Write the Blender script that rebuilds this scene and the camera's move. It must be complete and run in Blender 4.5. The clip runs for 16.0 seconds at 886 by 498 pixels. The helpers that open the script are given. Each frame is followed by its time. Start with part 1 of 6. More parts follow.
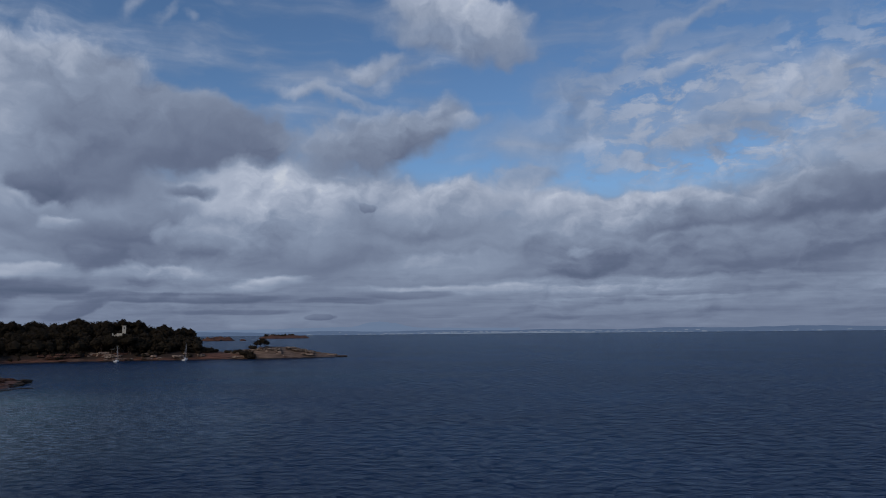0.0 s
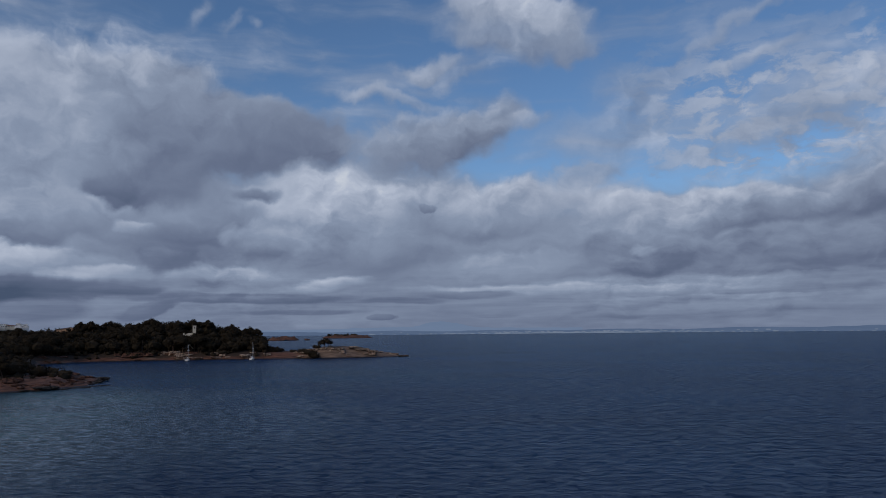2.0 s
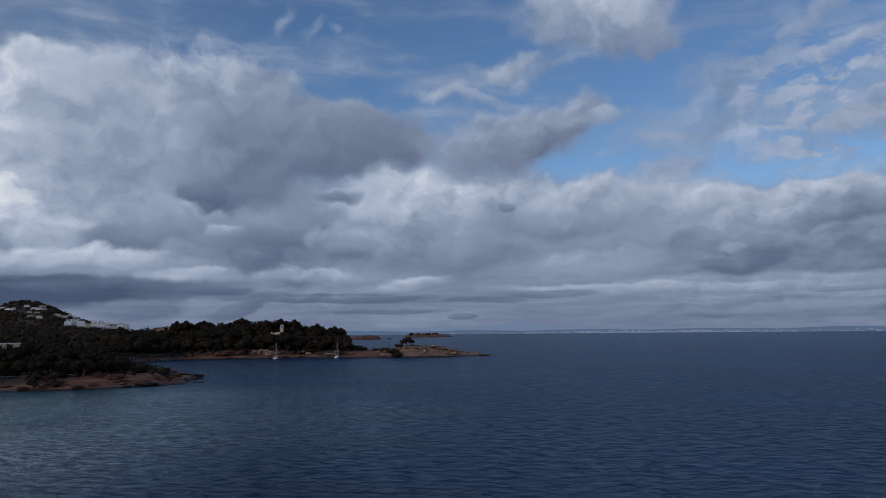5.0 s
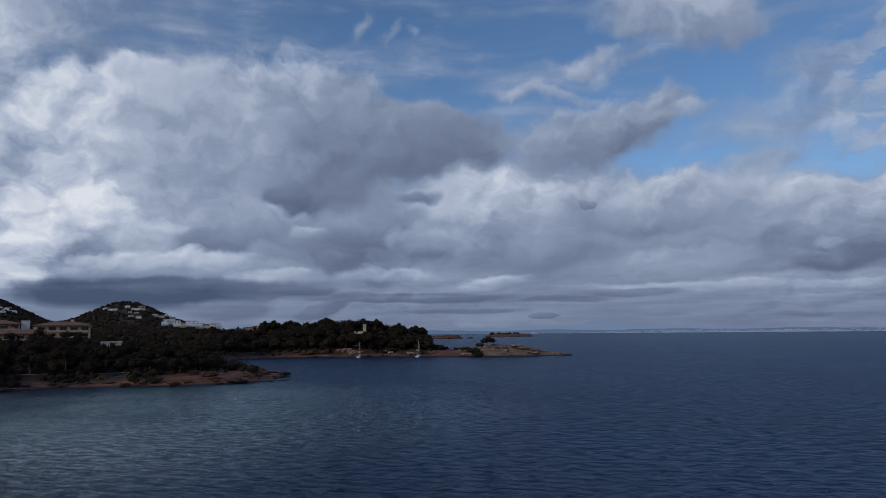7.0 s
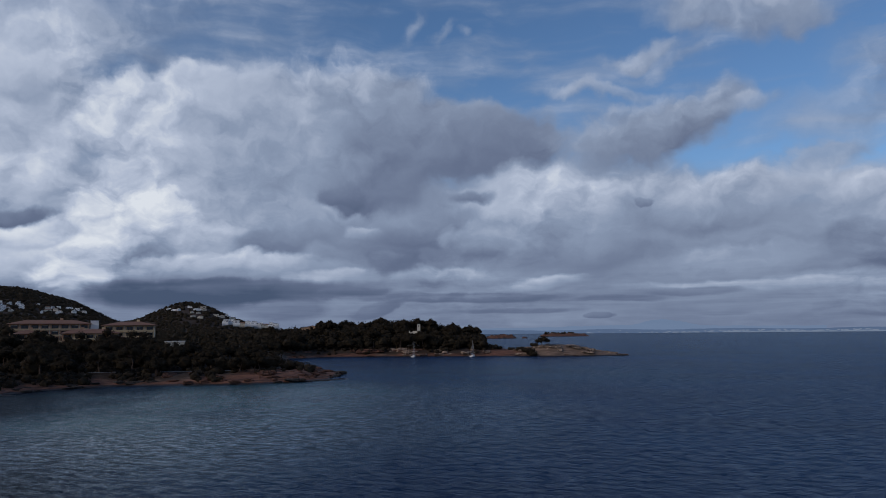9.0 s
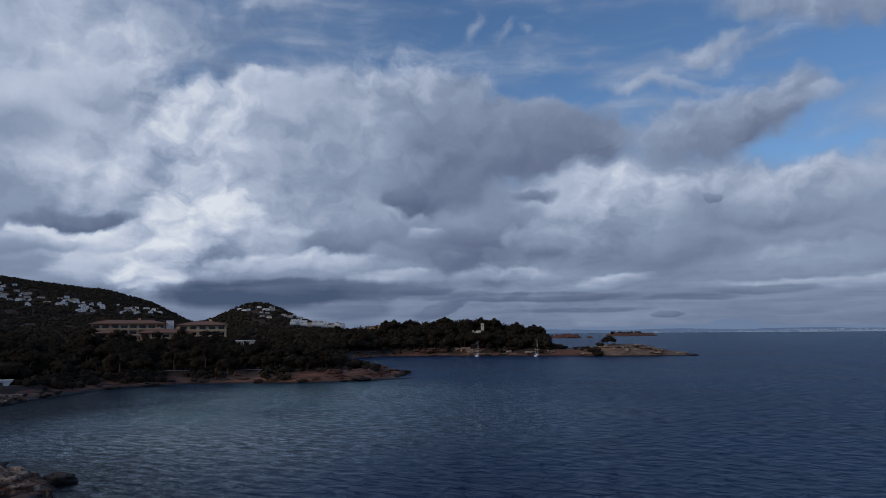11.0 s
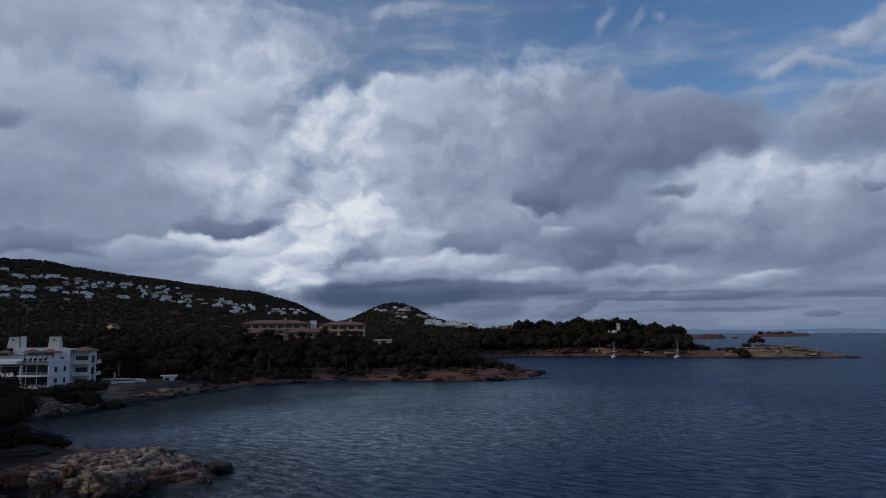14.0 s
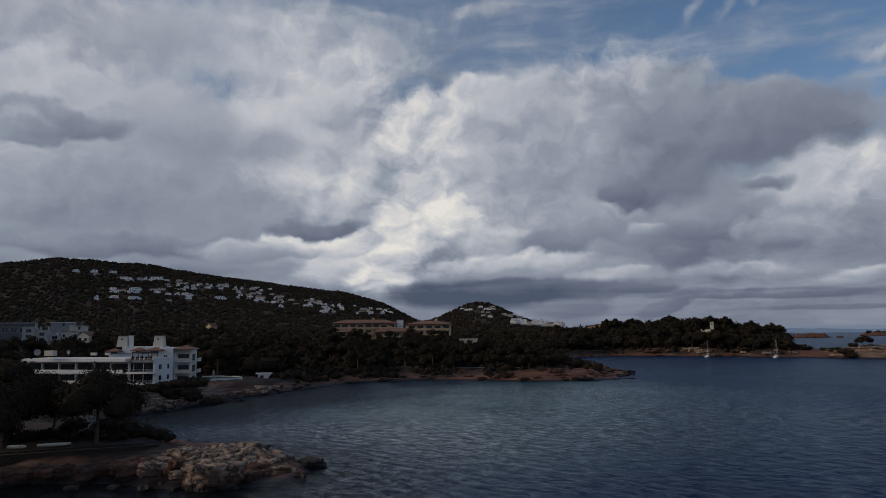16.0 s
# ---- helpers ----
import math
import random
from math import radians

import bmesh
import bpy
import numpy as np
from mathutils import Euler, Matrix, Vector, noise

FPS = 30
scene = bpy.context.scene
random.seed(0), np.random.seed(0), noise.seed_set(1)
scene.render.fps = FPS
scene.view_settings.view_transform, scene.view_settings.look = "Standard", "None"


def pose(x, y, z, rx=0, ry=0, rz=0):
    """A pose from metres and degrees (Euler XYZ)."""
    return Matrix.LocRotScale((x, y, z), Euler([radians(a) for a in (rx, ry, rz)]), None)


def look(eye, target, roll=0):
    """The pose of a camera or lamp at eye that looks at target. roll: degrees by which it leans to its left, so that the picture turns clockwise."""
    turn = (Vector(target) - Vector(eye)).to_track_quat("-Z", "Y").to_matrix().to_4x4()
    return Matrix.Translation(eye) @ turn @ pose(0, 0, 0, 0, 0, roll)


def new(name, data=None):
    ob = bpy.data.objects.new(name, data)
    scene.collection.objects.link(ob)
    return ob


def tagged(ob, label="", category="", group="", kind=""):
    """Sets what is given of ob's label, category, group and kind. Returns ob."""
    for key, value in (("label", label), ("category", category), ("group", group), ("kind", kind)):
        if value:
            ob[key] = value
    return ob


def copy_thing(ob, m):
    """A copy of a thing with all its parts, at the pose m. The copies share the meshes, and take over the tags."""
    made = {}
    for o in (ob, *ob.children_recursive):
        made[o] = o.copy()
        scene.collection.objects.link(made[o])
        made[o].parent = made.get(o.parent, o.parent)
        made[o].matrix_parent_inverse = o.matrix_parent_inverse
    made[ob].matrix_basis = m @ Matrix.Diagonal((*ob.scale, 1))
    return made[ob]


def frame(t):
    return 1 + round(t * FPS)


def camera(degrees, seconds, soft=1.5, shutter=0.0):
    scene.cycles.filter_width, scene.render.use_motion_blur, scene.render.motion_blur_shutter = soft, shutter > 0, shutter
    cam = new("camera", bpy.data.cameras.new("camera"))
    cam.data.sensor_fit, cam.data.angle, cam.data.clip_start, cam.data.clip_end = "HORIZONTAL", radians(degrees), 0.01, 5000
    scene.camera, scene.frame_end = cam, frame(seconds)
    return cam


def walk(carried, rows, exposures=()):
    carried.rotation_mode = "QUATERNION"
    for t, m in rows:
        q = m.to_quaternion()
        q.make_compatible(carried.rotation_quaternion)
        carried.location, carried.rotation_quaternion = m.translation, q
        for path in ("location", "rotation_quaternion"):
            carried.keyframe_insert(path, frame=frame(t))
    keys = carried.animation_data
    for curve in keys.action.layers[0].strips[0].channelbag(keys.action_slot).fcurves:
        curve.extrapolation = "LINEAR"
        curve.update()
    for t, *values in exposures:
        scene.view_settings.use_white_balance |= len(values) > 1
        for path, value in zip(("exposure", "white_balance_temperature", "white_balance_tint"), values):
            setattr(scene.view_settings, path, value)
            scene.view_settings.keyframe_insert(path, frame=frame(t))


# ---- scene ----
# a drone turning on the spot, 20 m over the water
EYE = 20.0
cam = camera(63.3, 16.0, soft=0.85)
ROWS = [
    (0.0, 2.04, 6.49, -0.57), (0.5, 3.84, 6.49, -0.57), (1.0, 5.61, 6.51, -0.57), (1.5, 6.43, 6.52, -0.56),
    (2.0, 6.86, 6.52, -0.56), (2.5, 7.62, 6.52, -0.55), (3.0, 8.63, 6.51, -0.53), (5.5, 14.74, 6.52, -0.51),
    (6.0, 16.37, 6.52, -0.51), (6.5, 18.00, 6.52, -0.50), (7.0, 19.64, 6.52, -0.50), (7.5, 21.01, 6.53, -0.49),
    (8.0, 21.99, 6.53, -0.48), (8.5, 22.96, 6.53, -0.49), (11.0, 28.96, 6.53, -0.50), (11.5, 30.87, 6.53, -0.50),
    (12.0, 32.71, 6.54, -0.49), (12.5, 34.43, 6.56, -0.46), (13.0, 36.10, 6.57, -0.44), (13.5, 37.79, 6.59, -0.43),
    (14.0, 39.48, 6.60, -0.42), (14.5, 41.15, 6.60, -0.41), (15.0, 42.83, 6.59, -0.42), (15.5, 44.54, 6.60, -0.44),
    (16.0, 46.25, 6.59, -0.46),
]
walk(cam, [(t, pose(0, 0, EYE, 0, 0, yaw) @ pose(0, 0, 0, 90 + pitch) @ pose(0, 0, 0, 0, 0, roll)) for t, yaw, pitch, roll in ROWS],
     exposures=[(0.0, -0.08, 5700.0, 9.0), (3.0, -0.05, 5690.0, 9.0), (5.5, 0.0, 5670.0, 9.0), (12.5, 0.02, 5570.0, 9.0), (14.5, 0.03, 5740.0, 9.0), (16.0, 0.03, 6450.0, 8.5)])


# ---- node helpers ----
class Nodes:
    """A short way to write node trees."""

    def __init__(self, tree):
        self.tree = tree
        tree.nodes.clear()

    def put(self, kind, settings=None, **inputs):
        node = self.tree.nodes.new(kind)
        for key, value in (settings or {}).items():
            setattr(node, key, value)
        for key, value in inputs.items():
            self.link(value, node.inputs[int(key[1:])] if key[0] == "i" and key[1:].isdigit() else node.inputs[key.replace("_", " ")])
        return node

    def link(self, value, socket):
        if isinstance(value, bpy.types.NodeSocket):
            self.tree.links.new(value, socket)
        else:
            socket.default_value = value

    def math(self, op, a, b=0.0, c=0.0, clamp=False):
        return self.put("ShaderNodeMath", {"operation": op, "use_clamp": clamp}, i0=a, i1=b, i2=c).outputs[0]

    def vec(self, op, a, b=(0, 0, 0)):
        node = self.put("ShaderNodeVectorMath", {"operation": op}, i0=a, i1=b)
        return node.outputs["Value"] if op in ("LENGTH", "DOT_PRODUCT", "DISTANCE") else node.outputs["Vector"]

    def scale(self, a, by):
        return self.put("ShaderNodeVectorMath", {"operation": "SCALE"}, i0=a, Scale=by).outputs[0]

    def noise(self, at, size, detail=5.0, rough=0.55, lacunarity=2.0, distort=0.0, colour=False):
        node = self.put("ShaderNodeTexNoise", None, Vector=at, Scale=size, Detail=detail, Roughness=rough, Lacunarity=lacunarity, Distortion=distort)
        return node.outputs["Color" if colour else 0]

    def span(self, value, lo, hi, to_lo=0.0, to_hi=1.0, smooth=True):
        kind = "SMOOTHSTEP" if smooth else "LINEAR"
        return self.put("ShaderNodeMapRange", {"interpolation_type": kind}, i0=value, i1=lo, i2=hi, i3=to_lo, i4=to_hi).outputs[0]

    def mix(self, fac, a, b):
        node = self.put("ShaderNodeMix", {"data_type": "RGBA"}, i0=fac)
        self.link(a if not isinstance(a, tuple) else (*a, 1), node.inputs[6])
        self.link(b if not isinstance(b, tuple) else (*b, 1), node.inputs[7])
        return node.outputs[2]

    def ramp(self, fac, *stops):
        node = self.put("ShaderNodeValToRGB", None, Fac=fac)
        e = node.color_ramp.elements
        while len(e) < len(stops):
            e.new(0.5)
        for k, (at, colour) in enumerate(stops):
            e[k].position, e[k].color = at, (*colour, 1)
        return node.outputs[0]


# ---- sky ----
SUN_EL, SUN_AZ = 28.0, 150.0      # degrees; azimuth counted to the left from straight ahead (+y)
world = bpy.data.worlds.new("sky")
scene.world = world
world.use_nodes = True
g = Nodes(world.node_tree)
way = g.put("ShaderNodeTexCoord").outputs["Generated"]
xyz = g.put("ShaderNodeSeparateXYZ", None, Vector=way).outputs
DEG = 57.29578
az = g.math("MULTIPLY", g.math("ARCTAN2", g.math("MULTIPLY", xyz[0], -1.0), xyz[1]), DEG)
el = g.math("MULTIPLY", g.math("ARCSINE", xyz[2]), DEG)
flat = g.put("ShaderNodeCombineXYZ", None, X=az, Y=el, Z=0.0).outputs[0]
# uneven, billowing outlines
wob = g.vec("SUBTRACT", g.noise(flat, 0.16, 2.0, 0.5, colour=True), (0.5, 0.5, 0.5))
wob2 = g.vec("SUBTRACT", g.noise(flat, 0.36, 7.0, 0.50, colour=True), (0.5, 0.5, 0.5))
spread = g.span(el, 1.0, 10.0, 0.12, 1.0)
bent = g.vec("ADD", flat, g.vec("MULTIPLY", g.vec("ADD", g.scale(wob, 3.8), g.scale(wob2, 3.4)), g.put("ShaderNodeCombineXYZ", None, X=1.0, Y=g.math("MULTIPLY", spread, 0.8), Z=0.0).outputs[0]))

# fine structure: cauliflower heads lit from the upper left, flattening towards the horizon
flatter = g.math("ADD", g.math("MULTIPLY", el, 1.15), g.math("MULTIPLY", g.math("SUBTRACT", 1.0, g.math("POWER", 2.71828, g.math("MULTIPLY", g.math("MAXIMUM", el, -3.0), -0.22))), 17.0))
level = g.put("ShaderNodeCombineXYZ", None, X=az, Y=flatter, Z=3.0).outputs[0]
level = g.vec("ADD", level, g.scale(wob2, 4.0))


def relief(size, step, detail, rough):
    """A noise field, and how much it falls off towards the light."""
    here = g.noise(level, size, detail, rough)
    there = g.noise(g.vec("ADD", level, (step, step * 1.2, 0)), size, detail, rough)
    return here, g.math("SUBTRACT", here, there)


def heads(at, size):
    """Rounded cloud heads, in three sizes."""
    far_off = g.put("ShaderNodeTexVoronoi", {"voronoi_dimensions": "2D", "feature": "SMOOTH_F1", "normalize": True}, Vector=at, Scale=size, Detail=3.0, Roughness=0.55, Lacunarity=2.2, Smoothness=0.35).outputs["Distance"]
    return g.math("SUBTRACT", 1.0, far_off)


puffs, puff_side = relief(0.11, 1.6, 7.0, 0.50)
tufts, tuft_side = relief(0.30, 0.7, 6.0, 0.50)
billow = heads(level, 0.22)
billow_side = g.math("SUBTRACT", billow, heads(g.vec("ADD", level, (0.9, 1.1, 0)), 0.22))
streak_at = g.put("ShaderNodeMapping", None, Vector=flat, Rotation=(0, 0, radians(-14)), Scale=(0.05, 0.26, 1)).outputs[0]
streaks = g.noise(g.vec("ADD", streak_at, g.scale(wob, 0.45)), 1.5, 7.0, 0.52)
ragged = g.math("ADD", g.math("MULTIPLY", g.math("SUBTRACT", billow, 0.62), 0.48), g.math("ADD", g.math("MULTIPLY", g.math("SUBTRACT", puffs, 0.5), 0.7), g.math("MULTIPLY", g.math("SUBTRACT", tufts, 0.5), 0.20)))

# what lies behind the single clouds: a closed deck low down, thin veils above, unseen heavier cloud added overhead to
# dim the light
sag = g.math("MULTIPLY", g.span(az, 10.0, -4.0, 0.0, 2.6), g.span(az, -30.0, -16.0))
deck = g.span(g.math("ADD", g.math("ADD", el, sag), g.math("MULTIPLY", ragged, -5.0)), 14.5, 11.2, 0.0, 1.0)
# a field of small broken cloud to the right of the open blue
flecks = g.noise(g.vec("ADD", g.put("ShaderNodeMapping", None, Vector=flat, Rotation=(0, 0, radians(10)), Scale=(0.55, 1.3, 1)).outputs[0], g.scale(wob2, 2.0)), 0.62, 6.0, 0.56)
field = g.math("MULTIPLY", g.span(az, -3.0, -15.0), g.math("MULTIPLY", g.span(el, 9.5, 12.5), g.span(el, 23.0, 17.0, 0.25, 1.0)))
broken = g.math("MULTIPLY", g.span(flecks, 0.40, 0.58, 0.0, 0.85), field)
behind = g.math("MULTIPLY", g.span(g.math("ABSOLUTE", g.math("SUBTRACT", az, 120.0)), 110.0, 60.0, 0.0, 0.9), g.span(el, 26.0, 36.0))
veil = g.span(az, 25.0, 48.0, 0.0, 0.30)
thin = g.math("MULTIPLY", g.math("ADD", g.span(streaks, 0.42, 0.74, 0.0, 0.62), veil), g.span(el, 40.0, 18.0, 0.3, 1.0))
# tones sink overhead, out of view, to cut the light on the land
state = {"alpha": g.math("MAXIMUM", g.math("MAXIMUM", deck, g.math("MAXIMUM", thin, broken)), behind), "tone": g.math("ADD", g.math("ADD", g.math("ADD", 0.46, g.math("MULTIPLY", g.math("MAXIMUM", broken, g.math("MULTIPLY", thin, g.math("SUBTRACT", 1.0, deck))), 0.18)), g.span(el, 25.0, 42.0, 0.0, -0.36)), g.span(el, 7.0, 2.0, 0.0, -0.05))}


def cloud(a, e, wide, high, turn, tone, rise, edge, solid):
    """One cloud over the others: azimuth, elevation, half sizes and turn in degrees; its tone, how much lighter its top is, how soft its edge and how dense it is."""
    # edges shift a little with the cloud that lies behind
    at = g.put("ShaderNodeVectorMath", {"operation": "MULTIPLY_ADD"}, i0=state["tone"], i1=(0.5, 0.25, 0.0), i2=bent).outputs[0]
    spot = g.put("ShaderNodeMapping", {"vector_type": "TEXTURE"}, Vector=at, Location=(a, e, 0), Rotation=(0, 0, radians(turn)), Scale=(wide, high, 1)).outputs[0]
    inside = g.math("ADD", g.math("SUBTRACT", 1.0, g.vec("LENGTH", spot)), ragged)
    mask = g.span(inside, -0.14 * edge, 0.62 * edge, 0.0, solid)
    lit = g.math("ADD", tone, g.math("MULTIPLY", g.vec("DOT_PRODUCT", spot, (0.35, 1.0, 0.0)), rise))
    keep = g.math("SUBTRACT", 1.0, mask)
    state["tone"] = g.math("MULTIPLY_ADD", state["tone"], keep, g.math("MULTIPLY", lit, mask))
    state["alpha"] = g.math("MULTIPLY_ADD", state["alpha"], keep, mask)


# azimuth, elevation, half width, half height, turn, tone, rise, edge, density
# thin mottled cloud to the right of the open blue
cloud(-21.9, 16.6, 11.0, 2.20, -8, 0.50, 0.10, 1.50, 0.62)
cloud(-27.3, 13.3, 7.0, 2.30, -10, 0.56, 0.12, 1.30, 0.75)
cloud(-26.2, 18.3, 5.8, 1.00, -8, 0.58, 0.10, 1.40, 0.60)
cloud(-17.8, 14.6, 7.8, 1.40, -12, 0.46, 0.10, 1.40, 0.55)
cloud(-17.2, 19.5, 4.6, 0.70, -6, 0.60, 0.10, 1.40, 0.60)
cloud(-16.1, 22.2, 9.7, 0.55, -20, 0.56, 0.10, 1.50, 0.55)
cloud(-8.5, 17.9, 3.6, 1.40, 0, 0.50, 0.10, 1.40, 0.40)
cloud(8.6, 20.7, 3.2, 0.80, -6, 0.56, 0.10, 1.20, 0.60)
cloud(-13.4, 9.8, 6.8, 0.85, -4, 0.62, 0.10, 1.00, 0.80)
cloud(-4.2, 12.2, 3.6, 1.10, -14, 0.50, 0.10, 0.90, 0.80)
cloud(0.6, 23.0, 7.4, 2.00, 10, 0.48, 0.12, 0.90, 0.85)
cloud(1.1, 24.6, 6.6, 1.60, 10, 0.56, 0.10, 0.80, 0.90)
cloud(7.7, 21.0, 4.2, 0.84, -6, 0.54, 0.10, 1.10, 0.65)
cloud(10.4, 18.4, 5.0, 0.55, 2, 0.60, 0.10, 1.20, 0.50)
cloud(5.8, 20.2, 4.2, 0.59, -12, 0.58, 0.10, 1.20, 0.50)
cloud(-3.5, 22.2, 2.8, 1.25, 20, 0.50, 0.10, 0.90, 0.60)
cloud(-7.0, 15.4, 8.1, 2.38, -6, 0.52, 0.10, 1.10, 0.50)
cloud(-8.5, 19.0, 4.0, 1.48, 0, 0.50, 0.10, 1.00, 0.40)
cloud(50.4, 21.8, 13.6, 1.00, 20, 0.50, 0.05, 1.60, 0.50)
cloud(43.0, 24.8, 3.0, 0.70, 0, 0.62, 0.10, 1.20, 0.60)
cloud(62.3, 22.6, 11.3, 3.60, 0, 0.68, 0.10, 1.20, 0.70)
cloud(52.8, 22.3, 12.0, 2.20, -6, 0.64, 0.05, 1.40, 0.50)
cloud(58.3, 20.0, 9.8, 2.29, 0, 0.66, 0.10, 1.20, 0.70)
cloud(26.2, 23.9, 1.3, 0.70, -50, 0.55, 0.10, 1.60, 0.50)
cloud(24.0, 23.4, 1.0, 0.5, -40, 0.55, 0.10, 1.60, 0.40)
cloud(22.4, 23.2, 0.6, 0.6, -40, 0.55, 0.10, 1.60, 0.40)
cloud(75.1, 21.9, 11.9, 3.49, 0, 0.54, 0.10, 0.90, 1.00)
cloud(76.3, 17.6, 6.6, 1.50, 0, 0.70, 0.16, 0.90, 1.00)
cloud(5.8, 6.1, 22.3, 4.04, 0, 0.44, 0.10, 1.00, 1.00)
cloud(-21.3, 6.2, 12.6, 3.00, -6, 0.36, 0.12, 0.70, 1.00)
cloud(15.6, 10.8, 8.2, 2.30, 0, 0.60, 0.08, 1.30, 1.00)
cloud(2.2, 10.5, 12.3, 1.88, 0, 0.58, 0.10, 0.90, 1.00)
cloud(-11.3, 9.7, 10.3, 1.05, 0, 0.56, 0.10, 0.90, 1.00)
cloud(-27.0, 9.4, 7.0, 1.50, -10, 0.33, 0.10, 0.70, 1.00)
cloud(-16.3, 8.4, 7.8, 1.10, -8, 0.40, 0.14, 0.70, 0.95)
cloud(-5.9, 6.2, 2.5, 1.60, 0, 0.26, 0.14, 0.60, 0.90)
cloud(-10.9, 5.6, 2.2, 1.10, 0, 0.27, 0.14, 0.60, 0.90)
cloud(-8.1, 5.0, 4.6, 0.80, 0, 0.24, 0.10, 0.80, 0.85)
cloud(-20.5, 5.4, 3.7, 1.00, 0, 0.29, 0.12, 0.70, 0.90)
cloud(6.3, 8.4, 9.0, 1.52, 0, 0.42, 0.10, 0.80, 0.90)
cloud(0.4, 5.2, 9.0, 1.26, 0, 0.50, 0.10, 0.90, 0.90)
cloud(12.1, 6.5, 6.6, 2.22, 0, 0.40, 0.12, 0.80, 0.90)
cloud(-11.9, 3.6, 13.9, 0.61, 0, 0.46, 0.10, 0.90, 0.80)
cloud(-3.1, 3.3, 13.3, 0.45, 0, 0.55, 0.10, 0.90, 0.80)
cloud(-8.5, 5.7, 6.6, 1.59, 0, 0.34, 0.10, 0.90, 0.90)
cloud(-8.5, 6.3, 1.3, 0.53, 0, 0.50, 0.10, 0.80, 0.70)
cloud(58.1, 14.2, 7.0, 4.25, 0, 0.60, 0.10, 1.00, 0.95)
cloud(60.0, 17.0, 5.1, 2.24, 0, 0.66, 0.12, 1.00, 0.90)
cloud(72.0, 11.5, 18.6, 8.64, 0, 0.50, 0.12, 0.50, 1.00)
cloud(56.4, 15.0, 8.9, 5.60, 0, 0.65, 0.10, 0.60, 1.00)
cloud(54.8, 18.0, 3.4, 1.79, 0, 0.60, 0.14, 0.80, 1.00)
cloud(39.6, 12.7, 16.2, 8.57, 0, 0.61, 0.12, 0.85, 1.00)
cloud(33.8, 17.9, 12.6, 3.14, 4, 0.62, 0.08, 1.10, 1.00)
cloud(26.2, 17.0, 9.6, 2.81, 10, 0.44, 0.12, 0.55, 1.00)
cloud(21.1, 15.0, 7.6, 3.17, 4, 0.33, 0.10, 0.60, 1.00)
cloud(29.8, 12.7, 6.2, 4.38, 0, 0.34, 0.04, 0.90, 0.95)
cloud(23.4, 14.2, 8.7, 2.91, -2, 0.33, 0.05, 0.90, 0.90)
cloud(39.6, 14.3, 6.1, 3.74, 0, 0.54, 0.08, 1.00, 0.80)
cloud(43.8, 17.8, 5.0, 2.60, 0, 0.66, 0.10, 0.80, 1.00)
cloud(48.5, 15.8, 3.4, 3.65, 0, 0.80, 0.14, 0.60, 0.95)
cloud(43.4, 19.3, 2.0, 0.86, 0, 0.74, 0.10, 0.80, 0.80)
cloud(38.6, 14.9, 7.2, 5.24, 0, 0.52, 0.06, 1.00, 0.80)
cloud(31.2, 10.2, 3.4, 3.46, 0, 0.30, 0.08, 0.80, 0.90)
cloud(24.0, 14.9, 7.9, 2.53, 0, 0.36, 0.10, 0.90, 0.70)
cloud(7.6, 15.4, 7.4, 2.50, -8, 0.40, 0.16, 0.80, 1.00)
cloud(2.6, 17.0, 3.0, 1.70, -18, 0.50, 0.16, 1.00, 0.90)
cloud(13.1, 18.5, 3.4, 0.60, 2, 0.58, 0.10, 2.00, 0.70)
cloud(8.6, 17.2, 3.2, 0.86, -10, 0.50, 0.10, 1.00, 0.60)
cloud(0.5, 16.5, 2.8, 1.13, -10, 0.56, 0.10, 0.90, 0.70)
cloud(46.9, 17.3, 2.9, 2.40, 0, 0.76, 0.10, 0.70, 0.95)
cloud(47.6, 15.1, 2.6, 2.64, 0, 0.80, 0.10, 0.80, 0.90)
cloud(48.2, 12.3, 2.7, 2.90, 0, 0.76, 0.12, 0.80, 0.95)
cloud(52.8, 9.8, 4.1, 2.23, 0, 0.58, 0.14, 0.60, 0.90)
cloud(48.6, 8.3, 4.8, 3.20, 0, 0.78, 0.14, 0.70, 0.95)
cloud(45.5, 9.3, 2.7, 1.35, 0, 0.76, 0.12, 0.60, 0.90)
cloud(57.2, 6.8, 5.0, 1.59, -6, 0.64, 0.20, 0.50, 1.00)
cloud(53.2, 5.5, 5.3, 1.97, 0, 0.66, 0.18, 0.70, 1.00)
cloud(51.2, 4.2, 3.1, 1.61, 0, 0.78, 0.08, 0.80, 1.00)
cloud(42.8, 7.1, 5.9, 1.80, 0, 0.62, 0.16, 0.60, 0.95)
cloud(38.3, 7.2, 3.6, 1.25, 0, 0.36, 0.14, 0.60, 0.90)
cloud(41.0, 5.3, 10.3, 1.34, 0, 0.58, 0.22, 0.60, 1.00)
cloud(33.1, 4.4, 3.9, 0.79, 0, 0.54, 0.20, 0.70, 1.00)
cloud(32.1, 9.2, 1.5, 0.78, 0, 0.64, 0.10, 0.60, 0.90)
cloud(42.6, 3.0, 9.8, 1.40, 0, 0.03, -0.03, 0.70, 1.00)
cloud(56.9, 8.4, 3.9, 0.75, -5, 0.28, 0.12, 0.70, 0.95)
cloud(54.2, 7.2, 3.2, 0.95, -8, 0.74, 0.16, 0.60, 0.95)
cloud(58.8, 6.5, 3.0, 0.7, -4, 0.62, 0.16, 0.60, 0.95)
cloud(34.8, 8.0, 3.9, 1.15, 0, 0.44, 0.14, 0.60, 0.80)
cloud(18.5, 10.8, 6.5, 2.10, -12, 0.62, 0.10, 1.20, 0.95)
